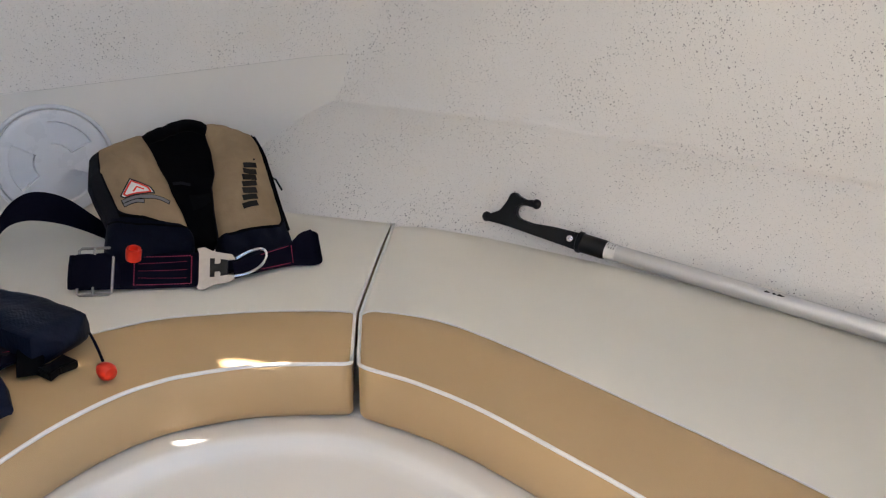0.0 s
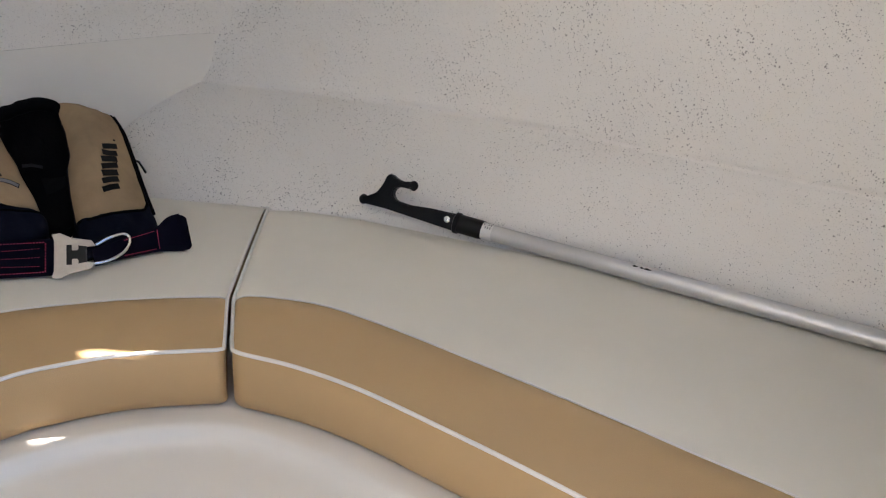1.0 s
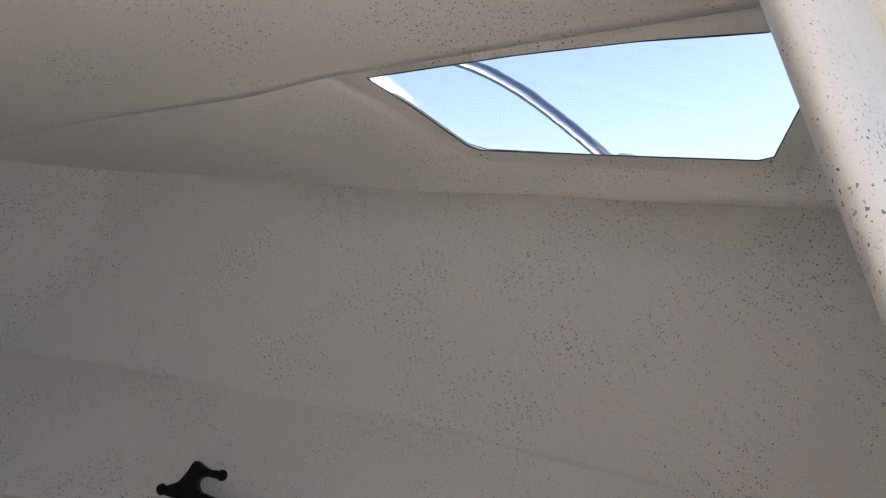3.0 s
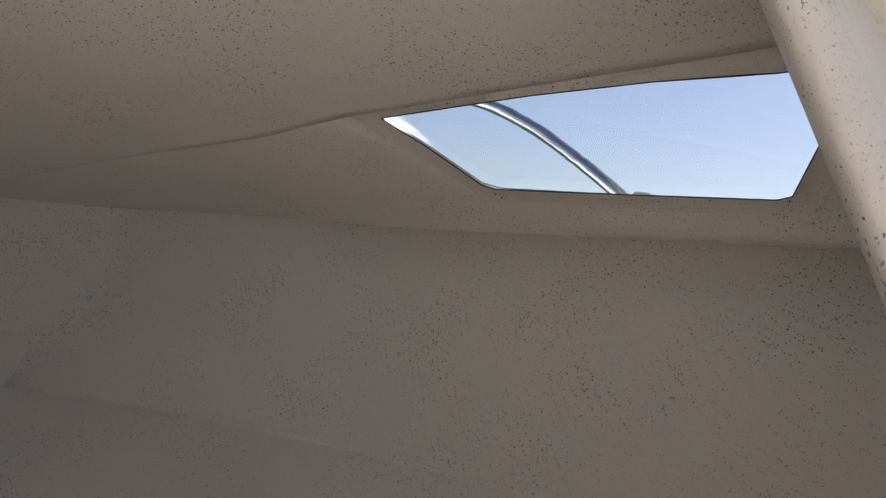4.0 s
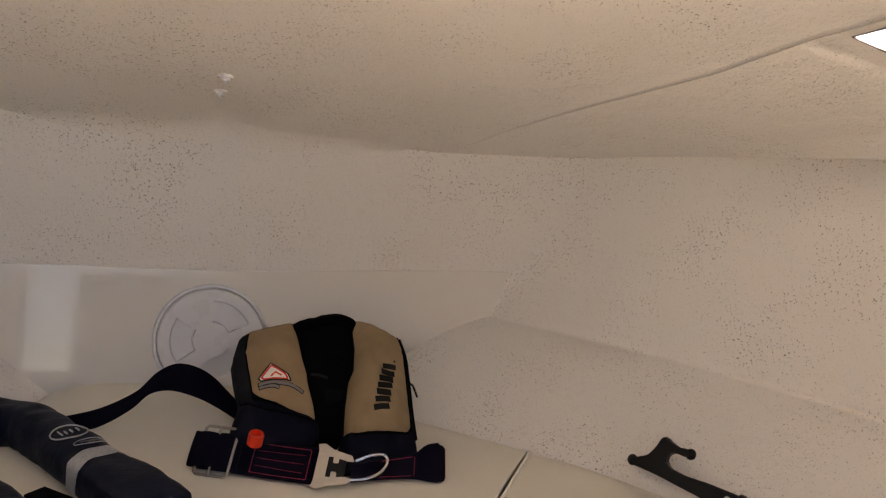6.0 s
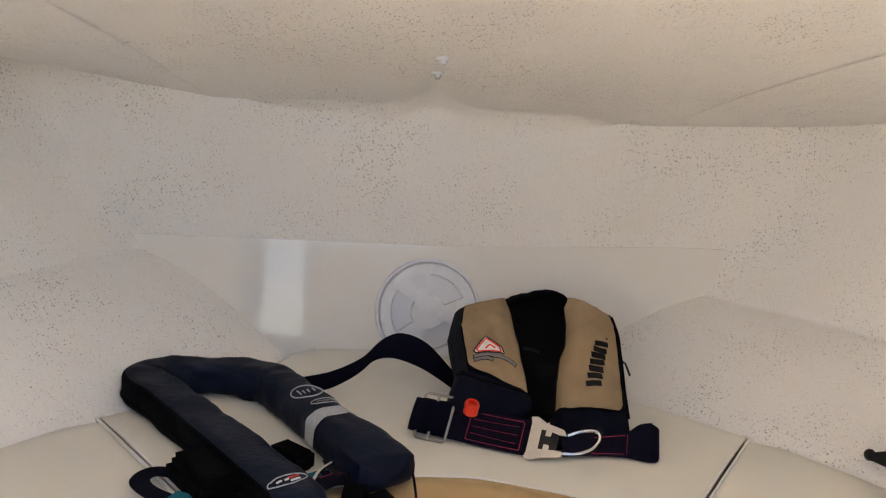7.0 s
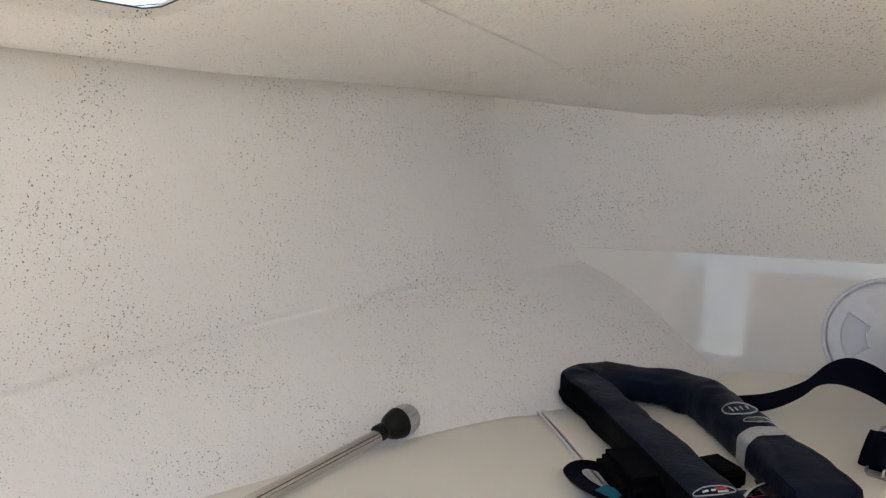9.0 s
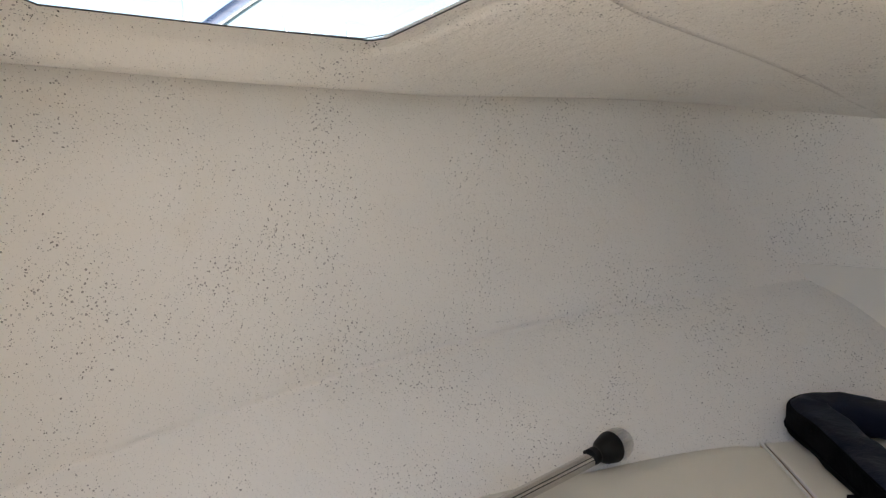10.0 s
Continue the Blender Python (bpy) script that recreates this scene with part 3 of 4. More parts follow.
    edge = [skin(k, 0.001 - 0.003 * max(0.0, 1 - min(steps[k], 1 - steps[k]) * run / 0.009) ** 2, 0.002) for k in range(n)]
    ends = []
    for k, q in ((0, 3), (n - 1, n - 4)):
        w = (O[k].lerp(F[k], 0.5) - O[q].lerp(F[q], 0.5)).normalized() * 0.0012
        ends.append([at(k, 1 - j / 20, crown(1 - j / 20) + 0.001) + w for j in range(21)])
    part("piping", tube(ends[0][::-1][:-1] + edge[1:-1] + ends[1][1:], 0.0025, 8), M_PIPE, top, "white vinyl piping")
    seam = [at(k, 0.7, crown(0.7) - 0.0012) for k in range(n)]
    part("seam_cord", tube(seam, 0.0013, 6), M_PIPE, top, "thin white seam cord")
    return top


hull_line = [(float(hull_low(y)) - bow_bulge(y) - 0.004, y) for y in np.arange(-0.62, 1.37, 0.02)]
fore = [p for p in hull_line if p[1] > 1.035] + [(0.20, 1.385), (0.12, 1.386), (0.0, 1.386)]
aft = [p for p in hull_line if p[1] <= 1.015] + [(0.5035, 1.0265)]


def line2(pts):
    return [Vector((x, y, 0)) for x, y in pts]


bow_out = line2([(0.4985, 1.0332)] + fore)
bow_out = bow_out + [Vector((-p.x, p.y, 0)) for p in bow_out[-2::-1]]
bow_band = spline(both([(0.2848, 0.7456)] + BAND[10:]), 6)
bow_front = spline(line2([(0.2182, 0.6228)] + FRONT[9:] + [(-0.045, 0.693), (-0.107, 0.668), (-0.164, 0.632), (-0.214, 0.592)]), 6)
cushion("berth_cushion", bow_out, bow_band, bow_front, "bow berth cushion in pale cream vinyl with a curved tan band", 72)
side_band = spline(line2(BAND[:8] + [(0.318, 0.728), (0.2905, 0.7395)]), 6)
side_front = spline(line2(FRONT[:8] + [(0.236, 0.594), (0.2235, 0.6155)]), 6)
for sgn in (1, -1):
    flip = lambda L: [Vector((p.x * sgn, p.y, 0)) for p in L]
    cushion("berth_cushion", flip(line2(aft)), flip(side_band), flip(side_front), "long side berth cushion in pale cream vinyl with a tan band", 80)


# round inspection cover in the bow bulkhead
def inspection_cover():
    c = Vector((0.0, panel_y(0.598), 0.598))
    m = Matrix.Translation(c) @ Matrix.Rotation(radians(90 - 10.5), 4, "X")
    top = thing("inspection_cover", c, "round white plastic screw-in inspection cover in the bow bulkhead", "hatch cover")
    part("flange", lathe([(0.1000, 0.0), (0.1000, 0.004), (0.0985, 0.0065), (0.0945, 0.0070), (0.0930, 0.0055), (0.0925, 0.0)], m, 64), M_COVER, top)
    pockets = [(25, 90), (148, 215), (268, 333)]
    stops = sorted([a for p in pockets for q in p for a in (q - 0.5, q + 0.5)] + [k * 4 + 2 for k in range(90)])
    radii = (0.002, 0.016, 0.0315, 0.0335, 0.045, 0.058, 0.0695, 0.0710, 0.080, 0.0885, 0.0905, 0.0910, 0.0910)
    rows = []
    for i, r in enumerate(radii):
        row = []
        for a in stops:
            sunk = 0.0325 < r < 0.0702 and any(p < a < q for p, q in pockets)
            h = 0.0010 if sunk else 0.0160 if r < 0.087 else (0.0145, 0.0110, 0.0)[min(2, i - 10)] if i >= 10 else 0.0157
            t = radians(a)
            row.append(m @ Vector((r * math.cos(t), r * math.sin(t), h)))
        rows.append(row)
    part("lid", grid(rows, True, True), M_COVER, top, "lid with three recessed finger pockets")
    return top


inspection_cover()


# boat hook lying along the starboard side
def boat_hook():
    a, b = Vector((0.7165, 0.713, Z_TOP + 0.0160)), Vector((0.930, 0.075, Z_TOP + 0.0140))
    tip = Vector((0.622, 0.902, Z_TOP + 0.032))
    d = (b - a).normalized()
    b = a + d * 1.15
    top = thing("boat_hook", a, "aluminium boat hook with a black plastic head on the side cushion", "boat hook")
    part("pole", tube([a - d * 0.01, a + d * 0.01, b], 0.0135, 24), M_ALU, top, "scuffed silver aluminium tube")
    f = (tip - a).normalized()
    up = Vector((0.35, 0.1, 1.0))
    up = (up - f * up.dot(f)).normalized()
    lat = up.cross(f).normalized()
    if lat.dot(Vector((-1, -1, 1))) < 0:
        lat = -lat
    m = Matrix(((f.x, up.x, lat.x, a.x), (f.y, up.y, lat.y, a.y), (f.z, up.z, lat.z, a.z), (0, 0, 0, 1)))

    def P(x, y):
        return m @ Vector((x, y, 0))
    head = part("head", tube([P(-0.004, 0), P(0.0, 0), P(0.040, 0), P(0.041, 0)], [0.0150, 0.0158, 0.0158, 0.014], 24), M_PLASTIC, top, "black plastic hook head")
    part("collar", tube([P(0.036, 0), P(0.038, 0), P(0.044, 0), P(0.046, 0)], [0.014, 0.0178, 0.0178, 0.014], 24), M_PLASTIC, head)
    outline = [(0.040, -0.0135), (0.100, -0.011), (0.150, -0.009), (0.186, -0.010), (0.193, -0.007), (0.192, -0.001), (0.184, 0.002), (0.170, 0.012), (0.163, 0.028), (0.160, 0.044), (0.153, 0.047),
               (0.148, 0.043), (0.134, 0.040), (0.124, 0.043), (0.117, 0.041), (0.116, 0.035), (0.122, 0.031), (0.138, 0.031), (0.145, 0.024), (0.145, 0.015), (0.137, 0.008), (0.115, 0.007), (0.085, 0.011), (0.040, 0.0135)]
    outline = [(0.040 + (x - 0.040) * 1.17, y * 1.06) for x, y in outline]
    part("hook", plate(outline, 0.016, m @ Matrix.Translation((0, 0, -0.008)), 0.0018), M_PLASTIC, head)
    for x, y, r in ((0.2150, -0.0045, 0.0088), (0.1324, 0.0398, 0.0086)):
        part("knob", lathe([(0.001, -r), (r * 0.7, -r * 0.7), (r, 0), (r * 0.7, r * 0.7), (0.001, r)], m @ Matrix.Translation((x, y, 0)), 16), M_PLASTIC, head)
    sm = m @ Matrix.Translation((0.056, 0.002, 0.0))
    part("screw", lathe([(0.0055, 0.008), (0.0055, 0.0140), (0.004, 0.0150), (0.0018, 0.0148), (0.0015, 0.0120)], sm, 16), M_STEEL, head, "small steel screw")
    for f, r in ((0.262, 0.004), (0.272, 0.0025), (0.281, 0.0055)):
        q = a + d * f + Vector((-0.0062, -0.0022, 0.0119))
        w = d * r + Vector((0, 0, 0.0004))
        part("scuff", tube([q - w, q - w * 0.3 + Vector((0, 0, 0.0006)), q + w], [0.0006, 0.0016, 0.0003], 6), M_PLASTIC, top, "black scuff mark")
    part("label", tube([a + d * 0.004, a + d * 0.025], 0.0139, 24), M_LABEL, top, "white printed label")
    side = d.cross(Vector((0, 0, 1))).normalized()
    rise = side.cross(d)
    bm = bmesh.new()
    for k in range(4):
        for q in range(9):
            if (k * 5 + q * 3) % 4 == 0:
                continue
            t0 = radians(40 + 26 * q)
            w = [a + d * (0.0075 + 0.0042 * k + e) + (side * math.cos(t) + rise * math.sin(t)) * 0.01405 for t, e in ((t0, 0.0), (t0 + 0.26, 0.0), (t0 + 0.26, 0.0018), (t0, 0.0018))]
            bm.faces.new([bm.verts.new(p) for p in w])
    part("label_print", bm, M_GREY, top, "small dark print bars")
    return top


boat_hook()


# all-round light on its folded pole, port side
def light_pole():
    a, b = Vector((-0.660, 0.790, Z_TOP + 0.0160)), Vector((-0.698, 0.558, Z_TOP + 0.0107))
    d = (b - a).normalized()
    b = a + d * 0.9
    top = thing("light_pole", a, "steel pole light with black housing and clear ribbed lens", "boat light")
    part("pole", tube([a, a + d * 0.01, b], 0.0102, 20), M_STEEL, top, "polished steel tube")
    part("groove", ribbon([a + Vector((0.0075, 0.0017, 0.0070)), b + Vector((0.0075, 0.0017, 0.0070))], 0.0012, 0.0012), M_SEAL, top)
    f = -d
    q = f.to_track_quat("Z", "Y").to_matrix().to_4x4()
    m = Matrix.Translation(a + Vector((0, 0, 0.003))) @ q @ Matrix.Diagonal((0.82, 0.82, 0.86, 1))
    housing = part("housing", lathe([(0.0125, -0.006), (0.015, -0.004), (0.0155, 0.008), (0.0135, 0.010), (0.0135, 0.016), (0.016, 0.020), (0.023, 0.030), (0.0275, 0.046), (0.0285, 0.052), (0.026, 0.0525)], m, 32), M_PLASTIC, top, "black plastic lamp housing")
    part("knob", lathe([(0.004, 0), (0.005, 0.006), (0.003, 0.009)], m @ Matrix.Translation((0.013, 0.0, 0.006)) @ Matrix.Rotation(radians(90), 4, "Y"), 12), M_PLASTIC, housing)
    prof = [(0.0272, 0.0525), (0.0275, 0.058), (0.0272, 0.071), (0.0245, 0.081), (0.0185, 0.089), (0.010, 0.0935), (0.002, 0.095)]
    rows = []
    for r, h in prof:
        rows.append([m @ Vector(((r + 0.0014 * (k % 2)) * math.cos(2 * math.pi * k / 64), (r + 0.0014 * (k % 2)) * math.sin(2 * math.pi * k / 64), h)) for k in range(64)])
    part("lens", grid(rows, True, True), M_LENS, top, "clear ribbed lens")
    part("reflector", lathe([(0.018, 0.054), (0.016, 0.060), (0.006, 0.068), (0.001, 0.070)], m, 24), M_COVER, top)
    return top


light_pole()


# bow fitting bolts under the foredeck
def deck_bolt(x, y):
    z = roof_z(x, y) + bow_fairing(x, y)
    top = thing("deck_bolt", (x, y, z), "small steel bolt end under the foredeck", "bolt", "deck bolts")
    m = Matrix.Translation((x, y, z)) @ Matrix.Rotation(math.pi, 4, "X")
    part("washer", lathe([(0.0105, -0.004), (0.0105, 0.0015), (0.0085, 0.0025)], m, 24), M_COVER, top)
    part("nut", lathe([(0.0062, 0.0020), (0.0062, 0.0065), (0.0050, 0.0072)], m, 6), M_COVER, top, "", False)
    part("stud", lathe([(0.0032, 0.0060), (0.0032, 0.0105), (0.0024, 0.0112)], m, 12), M_ALU, top)


deck_bolt(-0.018, 1.105)
deck_bolt(-0.020, 1.185)


# ---- outside: unseen cockpit behind, deck rail, water and far masts ----
def cockpit():
    # unseen stand-ins; side heights and tones steer the light that enters the cabin
    ob = as_object("unseen_sole", box((-1.0, -2.6, -0.04), (1.0, -0.2, 0.0), 0.005), M_BOUNCE)
    tagged(ob, "unseen pale floor that bounces sun into the cabin", "floor", "", "structure")
    for sgn in (-1, 1):
        ob = as_object("wall_cockpit_unseen", box((sgn * 1.02 if sgn > 0 else -1.08, -2.6, 0.0), (1.08 if sgn > 0 else -1.02, -0.25, 0.45 if sgn > 0 else 1.2), 0.01), M_OUT if sgn > 0 else M_SIDE_BAFFLE)
        tagged(ob, "unseen low white cockpit side, kept low so sun reaches the floor" if sgn > 0 else "unseen sand-coloured canvas along the cockpit side, toned to trim bounced light", "wall", "", "structure")
    # unseen dark baffles; the gap between them makes the bow panel's bright reflection
    for a, b, h in ((-1.02, -0.85, 1.45), (-0.57, 1.02, 1.45)):
        ob = as_object("wall_aft_baffle", box((a, -2.66, 0.0), (b, -2.6, h), 0.01), M_AFT_BAFFLE)
        tagged(ob, "unseen dark canvas aft, its gap placed for the bow panel's reflection", "wall", "", "structure")


cockpit()


def sun_mask():
    """Unseen sheet added over the cockpit: masks the sun, pierced to cast two slivers."""
    from mathutils.geometry import delaunay_2d_cdt
    high = 1.6
    # wanted sun patches; each hole is a patch carried back along the sun
    slivers = (((0.080, 0.722), (0.082, 0.690), (0.140, 0.677), (0.116, 0.700), 0.50), ((-0.008, 0.712), (-0.002, 0.690), (0.040, 0.686), (0.050, 0.694), 0.40))
    holes = []
    for *quad, low in slivers:
        run = (high - low) / sun_dir.z
        holes.append([Vector((x + sun_dir.x * run, y + sun_dir.y * run)) for x, y in quad])
    rim = [Vector(p) for p in ((-1.0, -0.55), (1.75, -0.55), (1.75, 0.5), (-1.0, 0.5))]
    loops, co, edges = [rim] + holes, [], []
    for loop in loops:
        edges += [(len(co) + k, len(co) + (k + 1) % len(loop)) for k in range(len(loop))]
        co += loop
    pts, _, faces, _, _, _ = delaunay_2d_cdt(co, edges, [], 0, 1e-6)

    def within(p, loop):
        turns = [(b - a).cross(p - a) for a, b in zip(loop, loop[1:] + loop[:1])]
        return min(turns) >= 0 or max(turns) <= 0
    bm = bmesh.new()
    vs = [bm.verts.new((p.x, p.y, high)) for p in pts]
    for f in faces:
        mid = sum((pts[k] for k in f), Vector((0, 0))) / len(f)
        if not any(within(mid, h) for h in holes):
            bm.faces.new([vs[k] for k in f])
    ob = as_object("ceiling_sun_mask", bm, M_OUT)
    md = ob.modifiers.new("thickness", "SOLIDIFY")
    md.thickness, md.offset = 0.012, 0.0
    return tagged(ob, "unseen white sheet masking the sun over the cockpit", "roof", "", "structure")


sun_mask()


def bow_rail():
    top = thing("bow_rail", (0, 1.3, 1.06), "polished steel bow rail with white feet on the foredeck", "rail")
    half = [(1.10, 0.47, 1.10), (1.10, 0.515, 1.135), (1.10, 0.607, 1.192), (1.10, 0.709, 1.245), (1.085, 0.82, 1.286), (1.03, 1.02, 1.325), (0.86, 1.32, 1.35), (0.55, 1.62, 1.36), (0.20, 1.76, 1.362), (0.0, 1.78, 1.362)]
    pts = [Vector(p) for p in half] + [Vector((-x, y, z)) for x, y, z in half[-2::-1]]
    part("rail_tube", tube(spline(pts, 6), 0.0115, 14), M_STEEL, top)
    for sgn in (1, -1):
        part("rail_foot", lathe([(0.030, 0.0), (0.030, 0.012), (0.020, 0.022), (0.017, 0.060), (0.014, 0.066)], Matrix.Translation((sgn * 1.10, 0.475, 1.075)), 20), M_COVER, top, "white plastic foot")
    for sgn in (1, -1):
        part("stanchion", tube([(sgn * 0.86, 1.32, 1.35), (sgn * 0.83, 1.31, 1.03)], 0.011, 12, (0, 1, 0)), M_STEEL, top)
    return top


bow_rail()


def mast(x, y, h):
    top = thing("mast", (x, y, -0.6), "far white sailing boat mast with thin stays", "mast", "far masts")
    part("pole", tube([(x, y, -0.6), (x, y, h)], 0.11, 8, (0, 1, 0)), M_COVER, top)
    part("spreader", tube([(x - 0.7, y, h * 0.7), (x + 0.7, y, h * 0.7)], 0.03, 6), M_COVER, top)
    for sgn in (-1, 1):
        part("stay", tube([(x, y, h - 0.2), (x + 0.7 * sgn, y, h * 0.7), (x + 1.0 * sgn, y, -0.4)], 0.02, 5, (0, 1, 0)), M_GREY, top)
    part("hull", lathe([(0.2, -0.75), (1.3, -0.5), (1.5, 0.5), (0.3, 0.55)], Matrix.Translation((x, y, 0)) @ Matrix.Diagonal((1, 3, 1, 1)), 20), M_COVER, top)


for x, y, h in ((-38.87, 45.68, 9.2), (-46.36, 38.11, 9.1), (-43.4, 41.42, 8.6), (-45.2, 39.5, 8.7), (-50.4, 32.6, 12.0)):
    mast(x, y, h)
gm = as_object("water", box((-2500, -2500, -0.62), (2500, 2500, -0.6)), M_WATER)
tagged(gm, "dark rippled harbour water to the horizon", "water", "", "structure")



# ---- the khaki and navy life jacket ----
VEST_E, VEST_N = Vector((0, 0.8, 0.6)), Vector((0, -0.6, 0.8))


def vest_point(x, s, h=0.0):
    """A place on the leaning front of the life jacket: across, up the slope, and out from it."""
    return Vector((x, 0.93, 0.505)) + VEST_E * s + VEST_N * h


def wrinkle(p, amount=0.004, scale=22.0):
    return amount * (noise.noise(p * scale) + 0.5 * noise.noise(p * scale * 2.7))


class Pad:
    """A stuffed panel between two edge lines (each a list of (across, up) pairs, from the top down)."""

    def __init__(self, left, right, bulge, depth, lift=0.0, rumple=0.007):
        self.L = resample([(a, b, 0) for a, b in left], 40)
        self.R = resample([(a, b, 0) for a, b in right], 40)
        self.bulge, self.depth, self.lift, self.rumple = bulge, depth, lift, rumple

    def at(self, u, v, extra=0.0):
        k = min(38.999, max(0.0, v * 39))
        i, f = int(k), k - int(k)
        a, b = self.L[i].lerp(self.L[i + 1], f), self.R[i].lerp(self.R[i + 1], f)
        p = a.lerp(b, u)
        round_u = max(0.0, math.sin(math.pi * min(1, max(0, u)))) ** 0.5
        h = self.lift + self.bulge * round_u * (max(0.0, math.sin(math.pi * (0.04 + 0.92 * v))) ** 0.4) - 0.3 * self.bulge
        q = vest_point(p.x, p.y, h + extra)
        fold = 0.55 * noise.noise(Vector((p.x * 30 + p.y * 16, p.y * 12 - p.x * 9, 3.1))) + 0.3 * noise.noise(Vector((p.x * 75 - p.y * 20, p.y * 34, 7.7)))
        return q + VEST_N * (wrinkle(q, self.rumple * 0.5) + self.rumple * fold)

    def body(self, nu=26, nv=34):
        rows = []
        for j in range(nv + 1):
            v = j / nv
            row = []
            for i in range(nu + 1):
                row.append(self.at(i / nu, v))
            a, b = row[0], row[-1]
            down = -VEST_N * self.depth
            lim = lambda q: Vector((q.x, q.y, max(q.z, Z_TOP + 0.002)))
            mid = (a + b) / 2
            row = [lim(a.lerp(mid, 0.12) + down), lim(a + (a - mid).normalized() * 0.003 + down * 0.45)] + row + [lim(b + (b - mid).normalized() * 0.003 + down * 0.45), lim(b.lerp(mid, 0.12) + down)]
            rows.append(row)
        return grid(rows, True, True)

    def panel(self, u0, u1, v0, v1, extra=0.0015, nu=22, nv=28):
        """A patch of the front; v0 and v1 are functions of u."""
        return grid([[self.at(u0 + (u1 - u0) * i / nu, v0(i / nu) + (v1(i / nu) - v0(i / nu)) * j / nv, extra) for i in range(nu + 1)] for j in range(nv + 1)])


def strip(e0, e1, thick, n=24):
    """A strap given by its two edge lines."""
    A, B = resample(spline(e0, 6), n), resample(spline(e1, 6), n)
    rows = []
    for k in range(n):
        t = A[min(k + 1, n - 1)] - A[max(k - 1, 0)]
        w = (B[k] - A[k]).normalized()
        nn = t.cross(w).normalized() * thick / 2
        e = (B[k] - A[k]) * 0.04
        rows.append([A[k], A[k] + e + nn, B[k] - e + nn, B[k], B[k] - e - nn, A[k] + e - nn])
    return grid(rows, True, True)


def life_jacket_khaki():
    top = thing("life_jacket", (0.16, 1.05, Z_TOP), "khaki and navy folded inflatable life jacket leaning on the bow cushion", "life jacket", "life jackets")
    right = Pad([(0.216, 0.294), (0.213, 0.237), (0.206, 0.192), (0.194, 0.168), (0.183, 0.119), (0.174, 0.068), (0.164, 0.010)], [(0.292, 0.252), (0.295, 0.224), (0.294, 0.183), (0.289, 0.122), (0.285, 0.051), (0.283, 0.014)], 0.028, 0.05, 0.0, 0.008)
    left = Pad([(0.032, 0.256), (0.021, 0.213), (0.023, 0.188), (0.028, 0.151), (0.030, 0.128), (0.027, 0.100)], [(0.116, 0.284), (0.122, 0.256), (0.130, 0.187), (0.135, 0.128), (0.136, 0.084)], 0.026, 0.05, 0.0, 0.008)
    pouch = Pad([(0.034, 0.146), (0.024, 0.118), (0.017, 0.096), (0.018, 0.074), (0.030, 0.060)], [(0.130, 0.102), (0.137, 0.092), (0.139, 0.082), (0.137, 0.068), (0.126, 0.054)], 0.022, 0.045, 0.003, 0.007)
    lobe_r = part("right_lobe", right.body(30, 44), M_NAVY, top, "navy padded lobe with a khaki front")
    part("khaki_panel", right.panel(0.0, 0.915, lambda u: 0.0, lambda u: 0.785 - 0.06 * max(0.0, (u - 0.82) / 0.18) ** 3, 0.0015, 34, 44), M_KHAKI, lobe_r)
    lobe_l = part("left_lobe", left.body(30, 40), M_NAVY, top, "navy padded lobe with a khaki front")
    part("khaki_panel", left.panel(0.15, 1.0, lambda u: 0.0, lambda u: 0.765 + 0.215 * u - 0.05 * max(0.0, (0.14 - u) / 0.14) ** 2, 0.0015, 34, 40), M_KHAKI, lobe_l)
    part("side_panel", left.panel(-0.02, 0.135, lambda u: 0.02, lambda u: 0.80, 0.0012, 6, 30), M_CHARCOAL, lobe_l, "charcoal side panel")
    part("lower_pouch", pouch.body(26, 26), M_NAVY, top, "bulging navy cloth pouch")
    part("pouch_seam", tube([pouch.at(u / 20, 0.20 + 0.10 * math.sin(math.pi * u / 20), 0.0006) for u in range(21)], 0.0016, 6), M_BLACK, top)
    # dark collar and mesh lining between the lobes
    inner = Pad([(0.112, 0.288), (0.124, 0.25), (0.133, 0.18), (0.138, 0.12), (0.139, 0.074)], [(0.222, 0.296), (0.214, 0.24), (0.207, 0.19), (0.194, 0.165), (0.184, 0.12), (0.172, 0.070)], -0.014, 0.03, -0.013, 0.003)
    part("mesh_lining", inner.body(), M_BLACK, top, "black mesh lining")
    part("net_patch", inner.panel(0.40, 0.93, lambda u: 0.56 + 0.03 * u, lambda u: 0.70 - 0.03 * u, 0.0016), M_NET, top, "grey net panel")
    collar = [vest_point(x, s, h) for x, s, h in ((0.108, 0.274, -0.015), (0.128, 0.283, -0.010), (0.150, 0.288, -0.007), (0.172, 0.294, -0.005), (0.192, 0.296, -0.005), (0.212, 0.290, -0.008), (0.226, 0.276, -0.014))]
    part("collar", tube(spline(collar, 5), [0.010 + 0.0025 * noise.noise(Vector((k * 0.4, 0, 0))) for k in range(31)], 14), M_BLACK, top, "black padded collar")
    part("hang_loop", ribbon([vest_point(0.134, 0.178, 0.004), vest_point(0.146, 0.176, 0.006), vest_point(0.160, 0.172, 0.003)], 0.006, 0.0015, None, VEST_N), M_CHARCOAL, top)
    # edge tapes
    part("edge_tape", tube(spline([right.at(0.93, v, 0.001) for v in (0.0, 0.2, 0.4, 0.6, 0.70, 0.745)], 4), 0.0020, 6), M_BLACK, lobe_r)
    part("edge_tape", tube(spline([right.at(u, 0.793 - 0.055 * max(0.0, (u - 0.75) / 0.17) ** 3, 0.001) for u in (0.02, 0.3, 0.6, 0.75, 0.86, 0.92)], 4), 0.0020, 6), M_BLACK, lobe_r)
